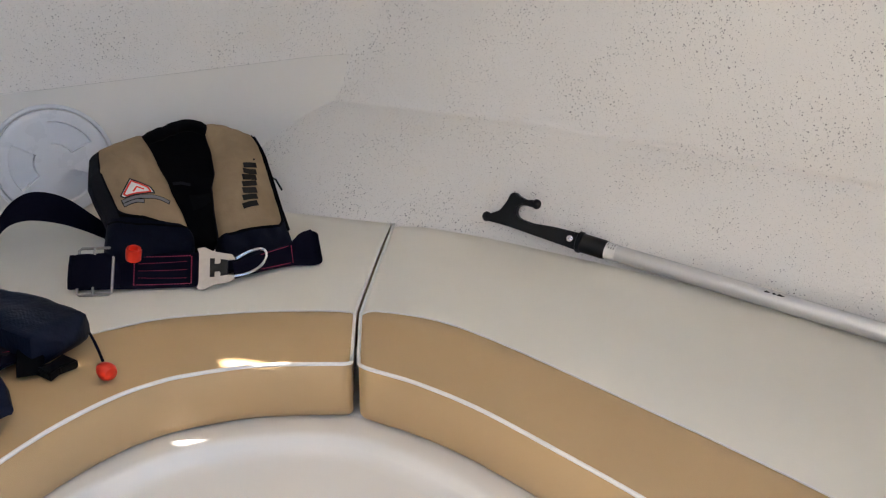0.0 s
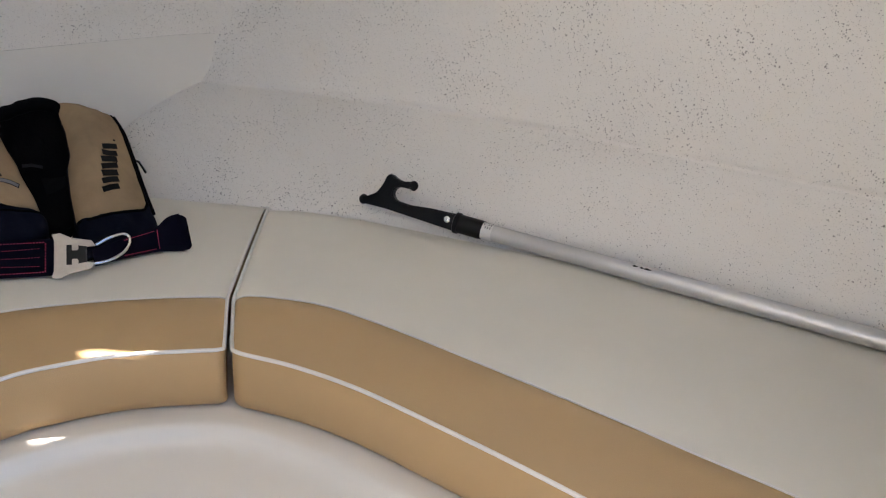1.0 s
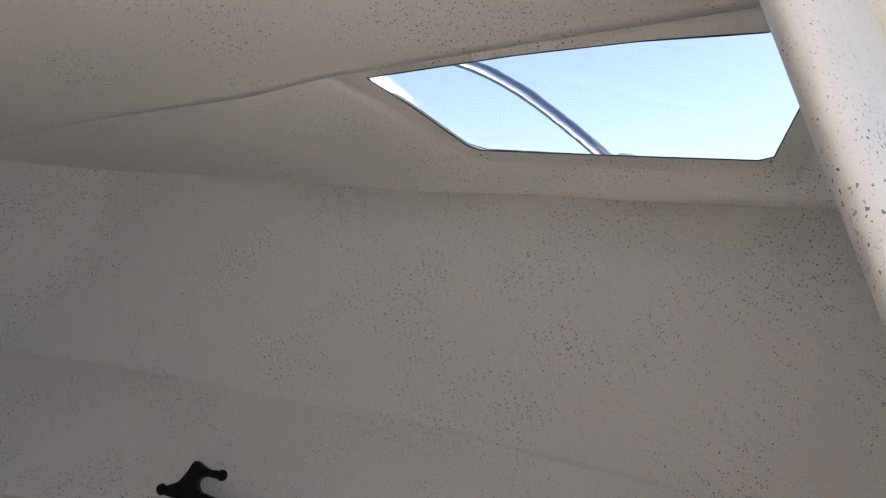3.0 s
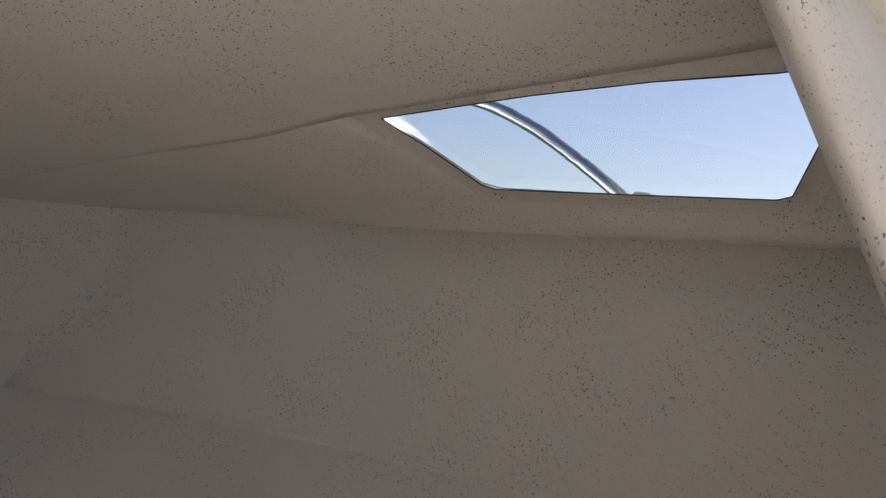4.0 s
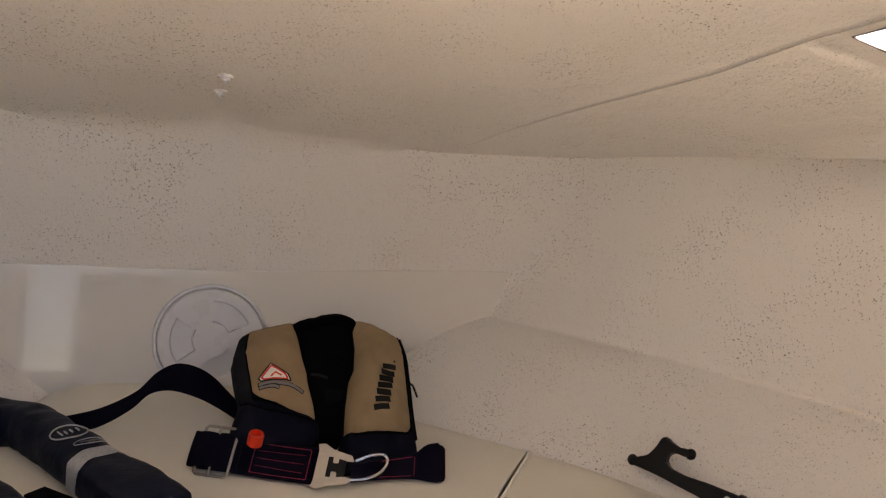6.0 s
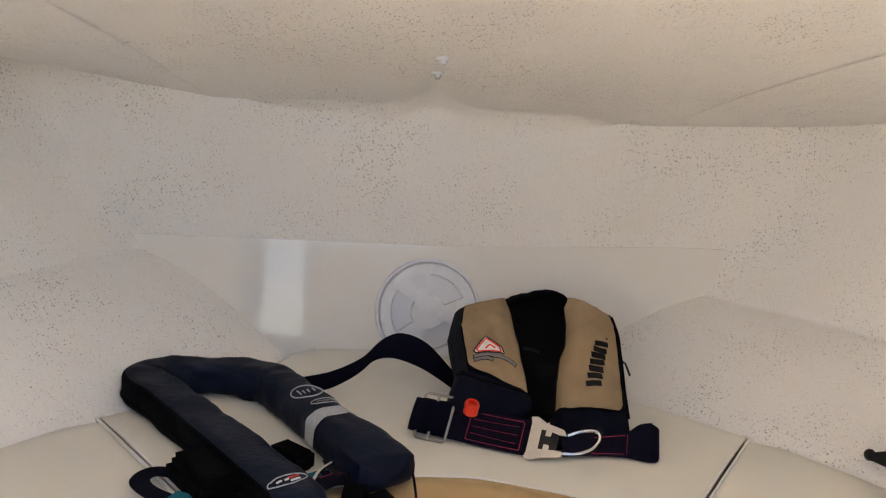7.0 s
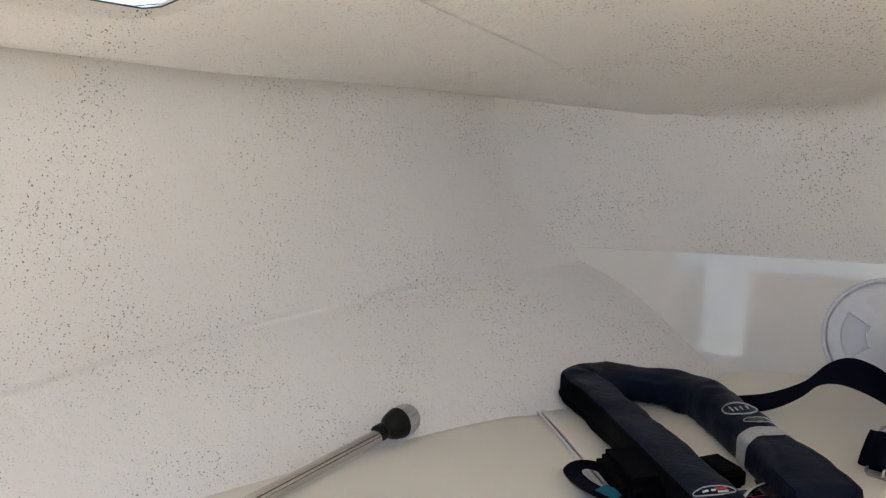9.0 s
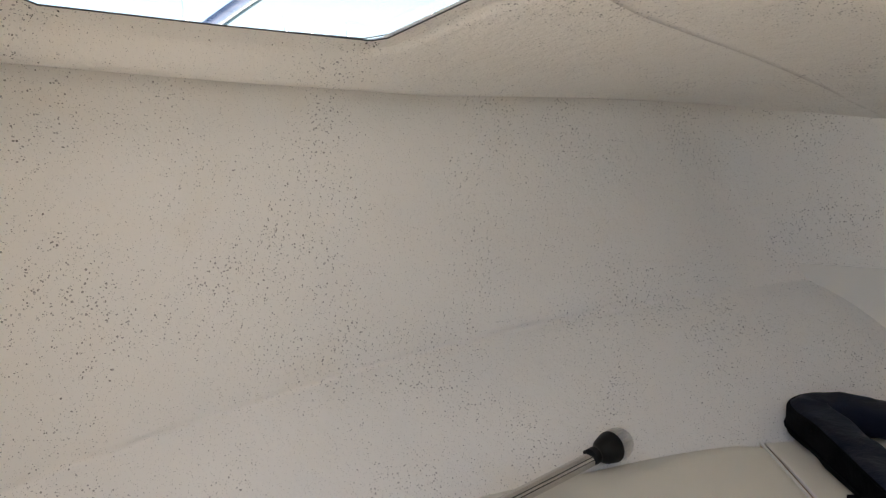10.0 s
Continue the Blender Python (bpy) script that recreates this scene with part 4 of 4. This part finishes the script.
    part("edge_tape", tube(spline([left.at(0.14 + 0.86 * u, 0.775 + 0.215 * u, 0.0015) for u in (0.0, 0.3, 0.6, 0.98)], 4), 0.0020, 6), M_BLACK, lobe_l)
    part("edge_tape", tube(spline([left.at(0.145, v, 0.0015) for v in (0.02, 0.2, 0.4, 0.6, 0.76)], 4), 0.0014, 6), M_BLACK, lobe_l)
    # zip along the outer edge, with its pull
    part("zip_edge", tube(spline([right.at(0.985, v, 0.0012) for v in (0.0, 0.15, 0.3, 0.45, 0.6, 0.8)], 4), 0.0030, 6), M_BLACK, lobe_r)
    z0 = right.at(0.99, 0.36)
    part("zip_pull", ribbon([z0, z0 + Vector((0.007, -0.002, -0.004)), z0 + Vector((0.015, -0.006, -0.022))], 0.0065, 0.0025), M_PLASTIC, lobe_r, "black zip pull")
    # maker's mark as plain bars, running up the right lobe
    for k in range(7):
        v = 0.640 - 0.0505 * k
        a, b = right.at(0.370 + 0.016 * k, v + 0.004, 0.0030), right.at(0.590 + 0.019 * k, v - 0.007, 0.0030)
        part("print_bar", ribbon([a, right.at(0.478 + 0.0175 * k, v - 0.001, 0.0030), b], 0.0102 if k not in (2, 4) else 0.0112, 0.0006, None, VEST_N), M_PLASTIC, lobe_r)
    part("print_dot", lathe([(0.0016, 0.0), (0.0016, 0.0006), (0.0010, 0.0007)], Matrix.Translation(right.at(0.70, 0.275, 0.0026)) @ VEST_N.to_track_quat("Z", "Y").to_matrix().to_4x4(), 12), M_PLASTIC, lobe_r)
    # badge on the left lobe: a red-edged lozenge over grey strokes
    c = [(0.25, 0.610), (0.45, 0.475), (0.66, 0.590), (0.69, 0.645), (0.28, 0.640)]
    ring = [(p[0] + (q[0] - p[0]) * k / 5, p[1] + (q[1] - p[1]) * k / 5) for p, q in zip(c, c[1:] + c[:1]) for k in range(5)]
    mu, mv = sum(u for u, v in ring) / len(ring), sum(v for u, v in ring) / len(ring)

    def badge_line(f, lift):
        return [left.at(mu + (u - mu) * f, mv + (v - mv) * f, lift) for u, v in ring + ring[:1]]
    part("badge_fill", grid([badge_line(f, 0.0024) for f in (0.02, 0.4, 0.7, 0.95)]), M_LABEL, lobe_l, "white badge")
    part("badge_edge", tube(badge_line(1.0, 0.0026), 0.0011, 6), M_PLASTIC, lobe_l)
    part("badge", tube(badge_line(0.80, 0.0027), 0.0014, 6), M_RED, lobe_l, "red outlined badge")
    part("badge_mark", ribbon([left.at(mu - 0.05, mv + 0.015, 0.0030), left.at(mu + 0.02, mv - 0.02, 0.0030), left.at(mu + 0.10, mv + 0.012, 0.0030)], 0.003, 0.0005, None, VEST_N), M_RED, lobe_l)
    for u0, u1, v0, v1 in ((0.24, 0.68, 0.672, 0.690), (0.48, 0.84, 0.665, 0.730), (0.24, 0.50, 0.705, 0.715)):
        part("print_edge", ribbon([left.at(u0 + (u1 - u0) * (k * 1.06 - 0.24) / 8, v0 + (v1 - v0) * k / 8 - 0.012 * math.sin(math.pi * k / 8), 0.0028) for k in range(9)], 0.0074, 0.0005, None, VEST_N), M_PLASTIC, lobe_l)
        part("print_stroke", ribbon([left.at(u0 + (u1 - u0) * k / 8, v0 + (v1 - v0) * k / 8 - 0.012 * math.sin(math.pi * k / 8), 0.0034) for k in range(9)], 0.0052, 0.0006, None, VEST_N), M_GREY, lobe_l)
    # red cap of the inflation tube
    m = Matrix.Translation((0.042, 0.950, 0.560)) @ Vector((0.1, -0.25, 0.96)).to_track_quat("Z", "Y").to_matrix().to_4x4()
    part("inflation_cap", lathe([(0.008, -0.008), (0.0105, -0.007), (0.0108, 0.007), (0.0098, 0.0105), (0.007, 0.0105), (0.006, 0.004)], m, 24), M_RED, top, "red plastic cap")

    # waist belt lying in front
    A0, A1 = Vector((-0.034, 0.988, 0.506)), Vector((-0.020, 1.020, 0.550))
    B0, B1 = Vector((0.116, 0.917, 0.506)), Vector((0.129, 0.938, 0.548))
    U = (B0 - A0).normalized()
    W = (A1 - A0)
    W = (W - U * W.dot(U)).normalized()
    N = U.cross(W).normalized()
    N = N if N.y < 0 else -N
    width = 0.052

    def belt(u, w, h=0.0):
        sag = 0.002 * math.sin(u * 40)
        return A0 + U * u + W * (w * width) + N * (h + sag)
    belt_ob = part("waist_belt", strip([belt(u, 0) for u in (0.0, 0.05, 0.10, 0.15, 0.175)], [belt(u, 1) for u in (0.0, 0.05, 0.10, 0.15, 0.175)], 0.003), M_WEB, top, "navy webbing belt with red stitching")
    part("belt_fold", strip([belt(u, 0.02, h) for u, h in ((-0.008, 0.003), (0.004, 0.009), (0.018, 0.0095), (0.032, 0.003), (0.06, 0.003))], [belt(u, 0.98, h) for u, h in ((-0.008, 0.003), (0.004, 0.009), (0.018, 0.0095), (0.032, 0.003), (0.06, 0.003))], 0.003), M_WEB, top)
    part("belt_tail", strip([belt(0.0, 0.04, -0.006), belt(0.05, 0.08, -0.009), belt(0.12, 0.3, -0.012)], [belt(0.0, 1.03, -0.006), belt(0.05, 1.12, -0.009), belt(0.12, 1.2, -0.012)], 0.003), M_WEB, top)
    part("belt_roll", tube([belt(-0.006, 0.06), belt(-0.007, 0.3), belt(-0.007, 0.7), belt(-0.006, 0.98)], 0.0065, 12, U), M_WEB, top)
    # red stitched box
    for (u0, w0), (u1, w1) in (((0.078, 0.1), (0.158, 0.1)), ((0.078, 0.9), (0.158, 0.9)), ((0.078, 0.1), (0.078, 0.9)), ((0.158, 0.1), (0.158, 0.9)), ((0.084, 0.3), (0.152, 0.26)), ((0.084, 0.5), (0.152, 0.5)), ((0.084, 0.7), (0.152, 0.74))):
        n = int(max(abs(u1 - u0) * 260, abs(w1 - w0) * 13))
        bm = bmesh.new()
        me_rows = []
        strong = 0.00075 if w0 in (0.1, 0.9) else 0.0004
        for k in range(n):
            f0, f1 = k / n, (k + 0.62) / n
            a, b = belt(u0 + (u1 - u0) * f0, w0 + (w1 - w0) * f0, 0.0022), belt(u0 + (u1 - u0) * f1, w0 + (w1 - w0) * f1, 0.0022)
            t = tube([a, b], strong, 4)
            tmp = bpy.data.meshes.new("tmp")
            t.to_mesh(tmp)
            t.free()
            bm.from_mesh(tmp)
            bpy.data.meshes.remove(tmp)
        part("stitching", bm, M_REDTHREAD, belt_ob, "red stitching", False)
    # three-bar slide
    corners = [(0.006, -0.16), (0.046, -0.16), (0.050, -0.10), (0.050, 1.10), (0.046, 1.16), (0.006, 1.16), (0.002, 1.10), (0.002, -0.10)]
    ring = [belt(u, w, 0.0045) for u, w in corners]
    part("slide", tube(ring + ring[:1], 0.0021, 8, N), M_BUCKLE, top, "steel three-bar slide")
    part("slide_bar", tube([belt(0.024, -0.16, 0.006), belt(0.024, 1.16, 0.006)], 0.0019, 8, N), M_BUCKLE, top)
    # hooked steel plate
    m = Matrix(((U.x, W.x, N.x, A0.x), (U.y, W.y, N.y, A0.y), (U.z, W.z, N.z, A0.z), (0, 0, 0, 1)))
    outline = [(0.166, -0.004), (0.176, -0.006), (0.190, 0.001), (0.215, 0.006), (0.221, 0.014), (0.206, 0.016), (0.199, 0.020), (0.199, 0.033), (0.206, 0.037), (0.221, 0.038), (0.216, 0.046), (0.190, 0.051), (0.176, 0.058), (0.166, 0.056), (0.169, 0.048), (0.169, 0.005)]
    part("buckle_plate", plate(outline, 0.0024, m @ Matrix.Translation((0, 0, 0.0035)), 0.0006), M_BUCKLE, top, "brushed steel hook plate", False)
    part("buckle_tongue", plate([(0.184, 0.012), (0.192, 0.012), (0.192, 0.020), (0.199, 0.020), (0.199, 0.013), (0.210, 0.015), (0.210, 0.038), (0.199, 0.040), (0.199, 0.033), (0.192, 0.033), (0.192, 0.041), (0.184, 0.041)], 0.0034, m @ Matrix.Translation((0, 0, 0.003)), 0.0006), M_PLASTIC, top, "black plastic locking tongue", False)
    # right-hand strap with its ring
    lo = [Vector(p) for p in ((0.172, 0.917, 0.506), (0.215, 0.922, 0.506), (0.262, 0.922, 0.505), (0.284, 0.914, 0.504), (0.298, 0.908, 0.504))]
    hi = [Vector(p) for p in ((0.176, 0.935, 0.524), (0.222, 0.940, 0.529), (0.268, 0.944, 0.533), (0.290, 0.948, 0.545), (0.309, 0.948, 0.548))]
    tail = part("right_strap", strip(lo, hi, 0.003), M_WEB, top, "navy webbing strap with red stitching")
    for f in (0.12, 0.88):
        ln = [a.lerp(b, f) + Vector((0, -0.0016, 0.0014)) for a, b in zip(lo[1:3], hi[1:3])]
        part("stitching", tube(ln, 0.0005, 4), M_REDTHREAD, tail)
    part("stitching", tube([lo[2].lerp(hi[2], f) + Vector((0.004, -0.0016, 0.0014)) for f in (0.1, 0.9)], 0.0005, 4), M_REDTHREAD, tail)
    part("strap_loop", strip([(0.295, 0.910, 0.504), (0.307, 0.909, 0.505), (0.312, 0.922, 0.506), (0.301, 0.940, 0.506)], [(0.306, 0.948, 0.548), (0.318, 0.948, 0.541), (0.320, 0.958, 0.532), (0.305, 0.965, 0.528)], 0.003, 18), M_WEB, top)
    dring = [Vector(p) for p in ((0.170, 0.914, 0.512), (0.190, 0.912, 0.513), (0.212, 0.914, 0.520), (0.224, 0.920, 0.532), (0.220, 0.926, 0.541), (0.200, 0.926, 0.541), (0.180, 0.928, 0.533))]
    part("ring", tube(spline(dring, 5), 0.0022, 8), M_STEEL, top, "polished steel ring")
    # loose belt arching behind, to the navy jacket
    upper = ((-0.245, 0.520), (-0.205, 0.526), (-0.162, 0.538), (-0.116, 0.563), (-0.089, 0.592), (-0.062, 0.606), (-0.033, 0.602), (-0.004, 0.585), (0.031, 0.549), (0.048, 0.535))
    lower = ((-0.240, 0.504), (-0.192, 0.505), (-0.161, 0.514), (-0.124, 0.537), (-0.097, 0.562), (-0.067, 0.567), (-0.030, 0.556), (-0.001, 0.541), (0.028, 0.522), (0.046, 0.508))
    part("back_strap", strip([(x, 1.142, z) for x, z in lower], [(x, 1.156, z) for x, z in upper], 0.0028, 60), M_WEB, top, "navy webbing strap arching off the cushion")
    return top


life_jacket_khaki()


# ---- the all-navy horseshoe life jacket ----
def bolster(line, half, thick, sides=30, rumple=0.006, squash=2.7):
    """A stuffed tube lying on the cushion: half widths and half heights per point."""
    n = len(line)
    rows = []
    for k, (p, t, s, u) in enumerate(frames_along(line)):
        w, h = np.interp(k / (n - 1), np.linspace(0, 1, len(half)), half), np.interp(k / (n - 1), np.linspace(0, 1, len(thick)), thick)
        end = min(k, n - 1 - k) / n
        f = min(1.0, (end / 0.02)) ** 0.5 if end < 0.02 else 1.0
        f = max(f, 0.25)
        row = []
        sq = squash + 0.8 * max(0.0, 1 - k / (n - 1) / 0.10) + 1.6 * max(0.0, min(1.0, (k / (n - 1) - 0.55) / 0.15)) + 1.4 * max(0.0, 1 - k / (n - 1) / 0.16)
        for j in range(sides):
            a = 2 * math.pi * j / sides
            c, q = math.cos(a), math.sin(a)
            x = math.copysign(abs(c) ** (2 / sq), c) * w * f
            z = math.copysign(abs(q) ** (2 / sq), q) * h * f
            pt = p + s * x + Vector((0, 0, 1)) * z
            bend = max(0.0, 1 - abs(k / (n - 1) - 0.46) / 0.24)
            crease = 0.0065 * bend * noise.noise(Vector((k * 0.33, c * 1.4, q * 1.4))) + 0.0028 * noise.noise(Vector((k * 0.12, c * 2.4, q * 2.4 + 5)))
            pt += (s * c + Vector((0, 0, 1)) * q) * (wrinkle(pt, rumple * 0.6, 15.0) + crease)
            pt.z = max(pt.z, Z_TOP + 0.001)
            row.append(pt)
        rows.append(row)
    return grid(rows, True, True), rows


def life_jacket_navy():
    top = thing("life_jacket", (-0.26, 0.93, Z_TOP), "all-navy horseshoe life jacket lying open on the bow cushion", "life jacket", "life jackets")
    zc = Z_TOP + 0.028
    mid = [(-0.070, 0.797), (-0.098, 0.842), (-0.130, 0.900), (-0.168, 0.962), (-0.203, 1.022), (-0.238, 1.080), (-0.276, 1.116), (-0.335, 1.134), (-0.400, 1.130), (-0.446, 1.104), (-0.442, 1.070),
           (-0.402, 1.024), (-0.346, 0.950), (-0.290, 0.872), (-0.226, 0.784), (-0.150, 0.674)]
    line = spline([(x, y, zc) for x, y in mid], 7)
    bm, rows = bolster(line, [0.043, 0.043, 0.038, 0.034, 0.034, 0.035, 0.035, 0.034, 0.034, 0.034, 0.033, 0.031, 0.031, 0.031, 0.031, 0.030], [0.021, 0.025, 0.028, 0.029, 0.030, 0.030, 0.029, 0.028, 0.028, 0.028, 0.027, 0.027, 0.026, 0.026, 0.025, 0.023])
    body = part("bladder_cover", bm, M_NAVYSHEEN, top, "navy coated cloth cover")
    n = len(rows)

    def over(s, a, h=0.001):
        """A place on the cover: s along it, a round it in degrees (90 is the top)."""
        k = min(n - 2, max(0, int(s * (n - 1))))
        f = s * (n - 1) - k
        j = a / 360 * 30
        i, g = int(j) % 30, j - int(j)
        P = lambda r: r[i].lerp(r[(i + 1) % 30], g)
        q = P(rows[k]).lerp(P(rows[k + 1]), f)
        c = sum(rows[k], Vector()) / 30
        return q + (q - c).normalized() * h
    # zipped edges along the outer side
    part("zip_edge", tube([over(0.03 + 0.94 * k / 60, 350, 0.0005) for k in range(61)], 0.0028, 6), M_BLACK, body)
    part("piped_edge", tube([over(0.55 + 0.42 * k / 40, 35, 0.0005) for k in range(41)], 0.0016, 6), M_BLACK, body)
    part("gusset", grid([[over(0.52 + 0.46 * k / 50, 300 + 94 * j / 8, 0.0008) for j in range(9)] for k in range(51)]), M_BLACK, body, "black side gusset")
    # silver band
    rows2 = [[over(0.158 + 0.026 * i / 6, 5 + 200 * j / 24, 0.0016) for j in range(25)] for i in range(7)]
    part("reflective_band", grid(rows2), M_REFLECT, body, "silver reflective band")

    def on_cover(s0, p, q, per, half, sq, lift):
        """A place on the top of the cover: metres along and across from the middle line at s0."""
        c = math.copysign(min(1.0, abs(q) / half) ** (sq / 2), q)
        return over(s0 + p * per, math.degrees(math.acos(c)), lift)

    def badge(name, s0, q0, rx, ry, per, half, sq, mat, r, label=""):
        ring = [on_cover(s0, ry * math.sin(t), q0 + rx * math.cos(t), per, half, sq, 0.0016) for t in (2 * math.pi * k / 48 for k in range(49))]
        part(name, tube(ring, r, 6), mat, body, label)

    def stroke(s0, a, b, r, mat, per, half, sq):
        pts = [on_cover(s0, a[1] + (b[1] - a[1]) * k / 5, a[0] + (b[0] - a[0]) * k / 5, per, half, sq, 0.0014) for k in range(6)]
        part("print_bar", tube(pts, r, 6), mat, body)

    arm = (0.96, 0.036, 2.7)
    badge("round_badge", 0.248, -0.003, 0.0235, 0.0245, *arm, M_REFLECT, 0.0011, "round grey printed badge")
    for x, lo, hi in ((-0.0150, -0.007, 0.011), (-0.0085, -0.007, 0.004), (-0.0015, -0.007, 0.004), (0.0075, -0.007, 0.004)):
        stroke(0.248, (x, lo), (x + 0.001, hi), 0.0012, M_REFLECT, *arm)
    badge("oval_badge", 0.203, 0.004, 0.0215, 0.0075, *arm, M_REFLECT, 0.0007)
    stroke(0.203, (-0.010, 0.001), (0.018, 0.001), 0.0007, M_GREY, *arm)
    stroke(0.203, (-0.001, -0.003), (0.009, -0.003), 0.0006, M_GREY, *arm)
    arm = (0.5, 0.032, 4.3)
    badge("oval_badge", 0.965, 0.002, 0.0240, 0.0100, *arm, M_REFLECT, 0.0008, "pale edged oval badge")
    for x0, x1, y, mat in ((0.016, 0.010, 0.0, M_LABEL), (0.008, 0.003, 0.0, M_LABEL), (-0.001, -0.014, -0.002, M_RED), (-0.002, -0.012, 0.004, M_LABEL)):
        stroke(0.965, (x0, y), (x1, y), 0.0012, mat, *arm)
    # side tab near the end of the arm
    part("side_tab", ribbon([over(0.055, 190, 0.001), over(0.080, 186, 0.006), over(0.108, 190, 0.001)], 0.016, 0.003), M_PLASTIC, body, "black hook-and-loop tab")

    # straps, pouch and buckles between the arms
    part("crotch_strap", ribbon(spline([(-0.285, 0.800, 0.512), (-0.330, 0.815, 0.516), (-0.362, 0.812, 0.520), (-0.372, 0.790, 0.518), (-0.345, 0.765, 0.514), (-0.290, 0.742, 0.512)], 6), 0.024, 0.003, None), M_WEB, top, "black webbing loop")
    part("strap_label", ribbon([(-0.326, 0.757, 0.5195), (-0.300, 0.746, 0.5185)], 0.022, 0.0014), M_TEAL, top, "teal woven label")
    pouch = part("pouch", box((-0.032, -0.055, 0.0), (0.032, 0.055, 0.040), 0.012, Matrix.Translation((-0.297, 0.800, Z_TOP + 0.001)) @ Matrix.Rotation(radians(36), 4, "Z")), M_BLACK, top, "black cloth pouch")
    part("pouch_buckle", box((-0.022, -0.012, 0.0), (0.022, 0.012, 0.016), 0.004, Matrix.Translation((-0.252, 0.675, Z_TOP + 0.002)) @ Matrix.Rotation(radians(-20), 4, "Z")), M_PLASTIC, top)
    part("flap", box((-0.030, -0.020, 0.0), (0.030, 0.020, 0.026), 0.006, Matrix.Translation((-0.203, 0.876, Z_TOP + 0.001)) @ Matrix.Rotation(radians(-44), 4, "Z")), M_BLACK, top, "black webbing keeper")
    part("teal_strap", ribbon([(-0.225, 0.790, 0.512), (-0.180, 0.812, 0.516), (-0.140, 0.838, 0.518)], 0.016, 0.002), M_TEAL, top, "teal webbing strap")
    ringp = [(-0.168, 0.806, 0.516), (-0.158, 0.828, 0.522), (-0.133, 0.850, 0.526), (-0.118, 0.836, 0.526), (-0.112, 0.810, 0.520)]
    part("steel_loop", tube(spline(ringp, 5), 0.0030, 8), M_STEEL, top, "bent steel loop")
    part("belt_web", ribbon(spline([(-0.172, 0.800, 0.510), (-0.145, 0.812, 0.518), (-0.118, 0.812, 0.518), (-0.104, 0.800, 0.512)], 5), 0.040, 0.004), M_WEB, top, "dark webbing")
    part("stitching", tube([(-0.160, 0.812, 0.5175), (-0.140, 0.820, 0.5215), (-0.122, 0.818, 0.5215)], 0.0006, 5), M_REDTHREAD, top)
    flap2 = part("snap_flap", ribbon(spline([(-0.102, 0.842, 0.528), (-0.108, 0.815, 0.532), (-0.114, 0.792, 0.522), (-0.118, 0.776, 0.507)], 5), 0.030, 0.004), M_BLACK, top, "black flap with a snap fastener")
    part("snap", lathe([(0.006, 0.0), (0.0062, 0.002), (0.004, 0.003)], Matrix.Translation((-0.109, 0.810, 0.5325)), 16), M_PLASTIC, flap2)
    bm = plate([(-0.014, -0.016), (-0.009, 0.000), (-0.014, 0.022), (0.014, 0.022), (0.009, 0.000), (0.014, -0.016)], 0.012, Matrix.Translation((-0.092, 0.776, Z_TOP + 0.002)) @ Matrix.Rotation(radians(-62), 4, "Z"), 0.002)
    part("side_buckle", bm, M_PLASTIC, top, "black side-release buckle", False)
    # pull cord with a red ball
    part("cord", tube(spline([(-0.044, 0.822, 0.520), (-0.043, 0.800, 0.519), (-0.042, 0.775, 0.515), (-0.042, 0.750, 0.512)], 4), 0.0017, 6), M_WEB, top, "black pull cord")
    m = Matrix.Translation((-0.042, 0.734, Z_TOP + 0.0112)) @ Vector((-0.35, 0.9, 0.1)).to_track_quat("Z", "Y").to_matrix().to_4x4()
    part("pull_ball", lathe([(0.003, -0.0095), (0.0078, -0.008), (0.0105, -0.003), (0.0105, 0.002), (0.0088, 0.008), (0.006, 0.013), (0.0025, 0.016)], m, 24), M_RED, top, "red plastic pull ball")
    return top


life_jacket_navy()
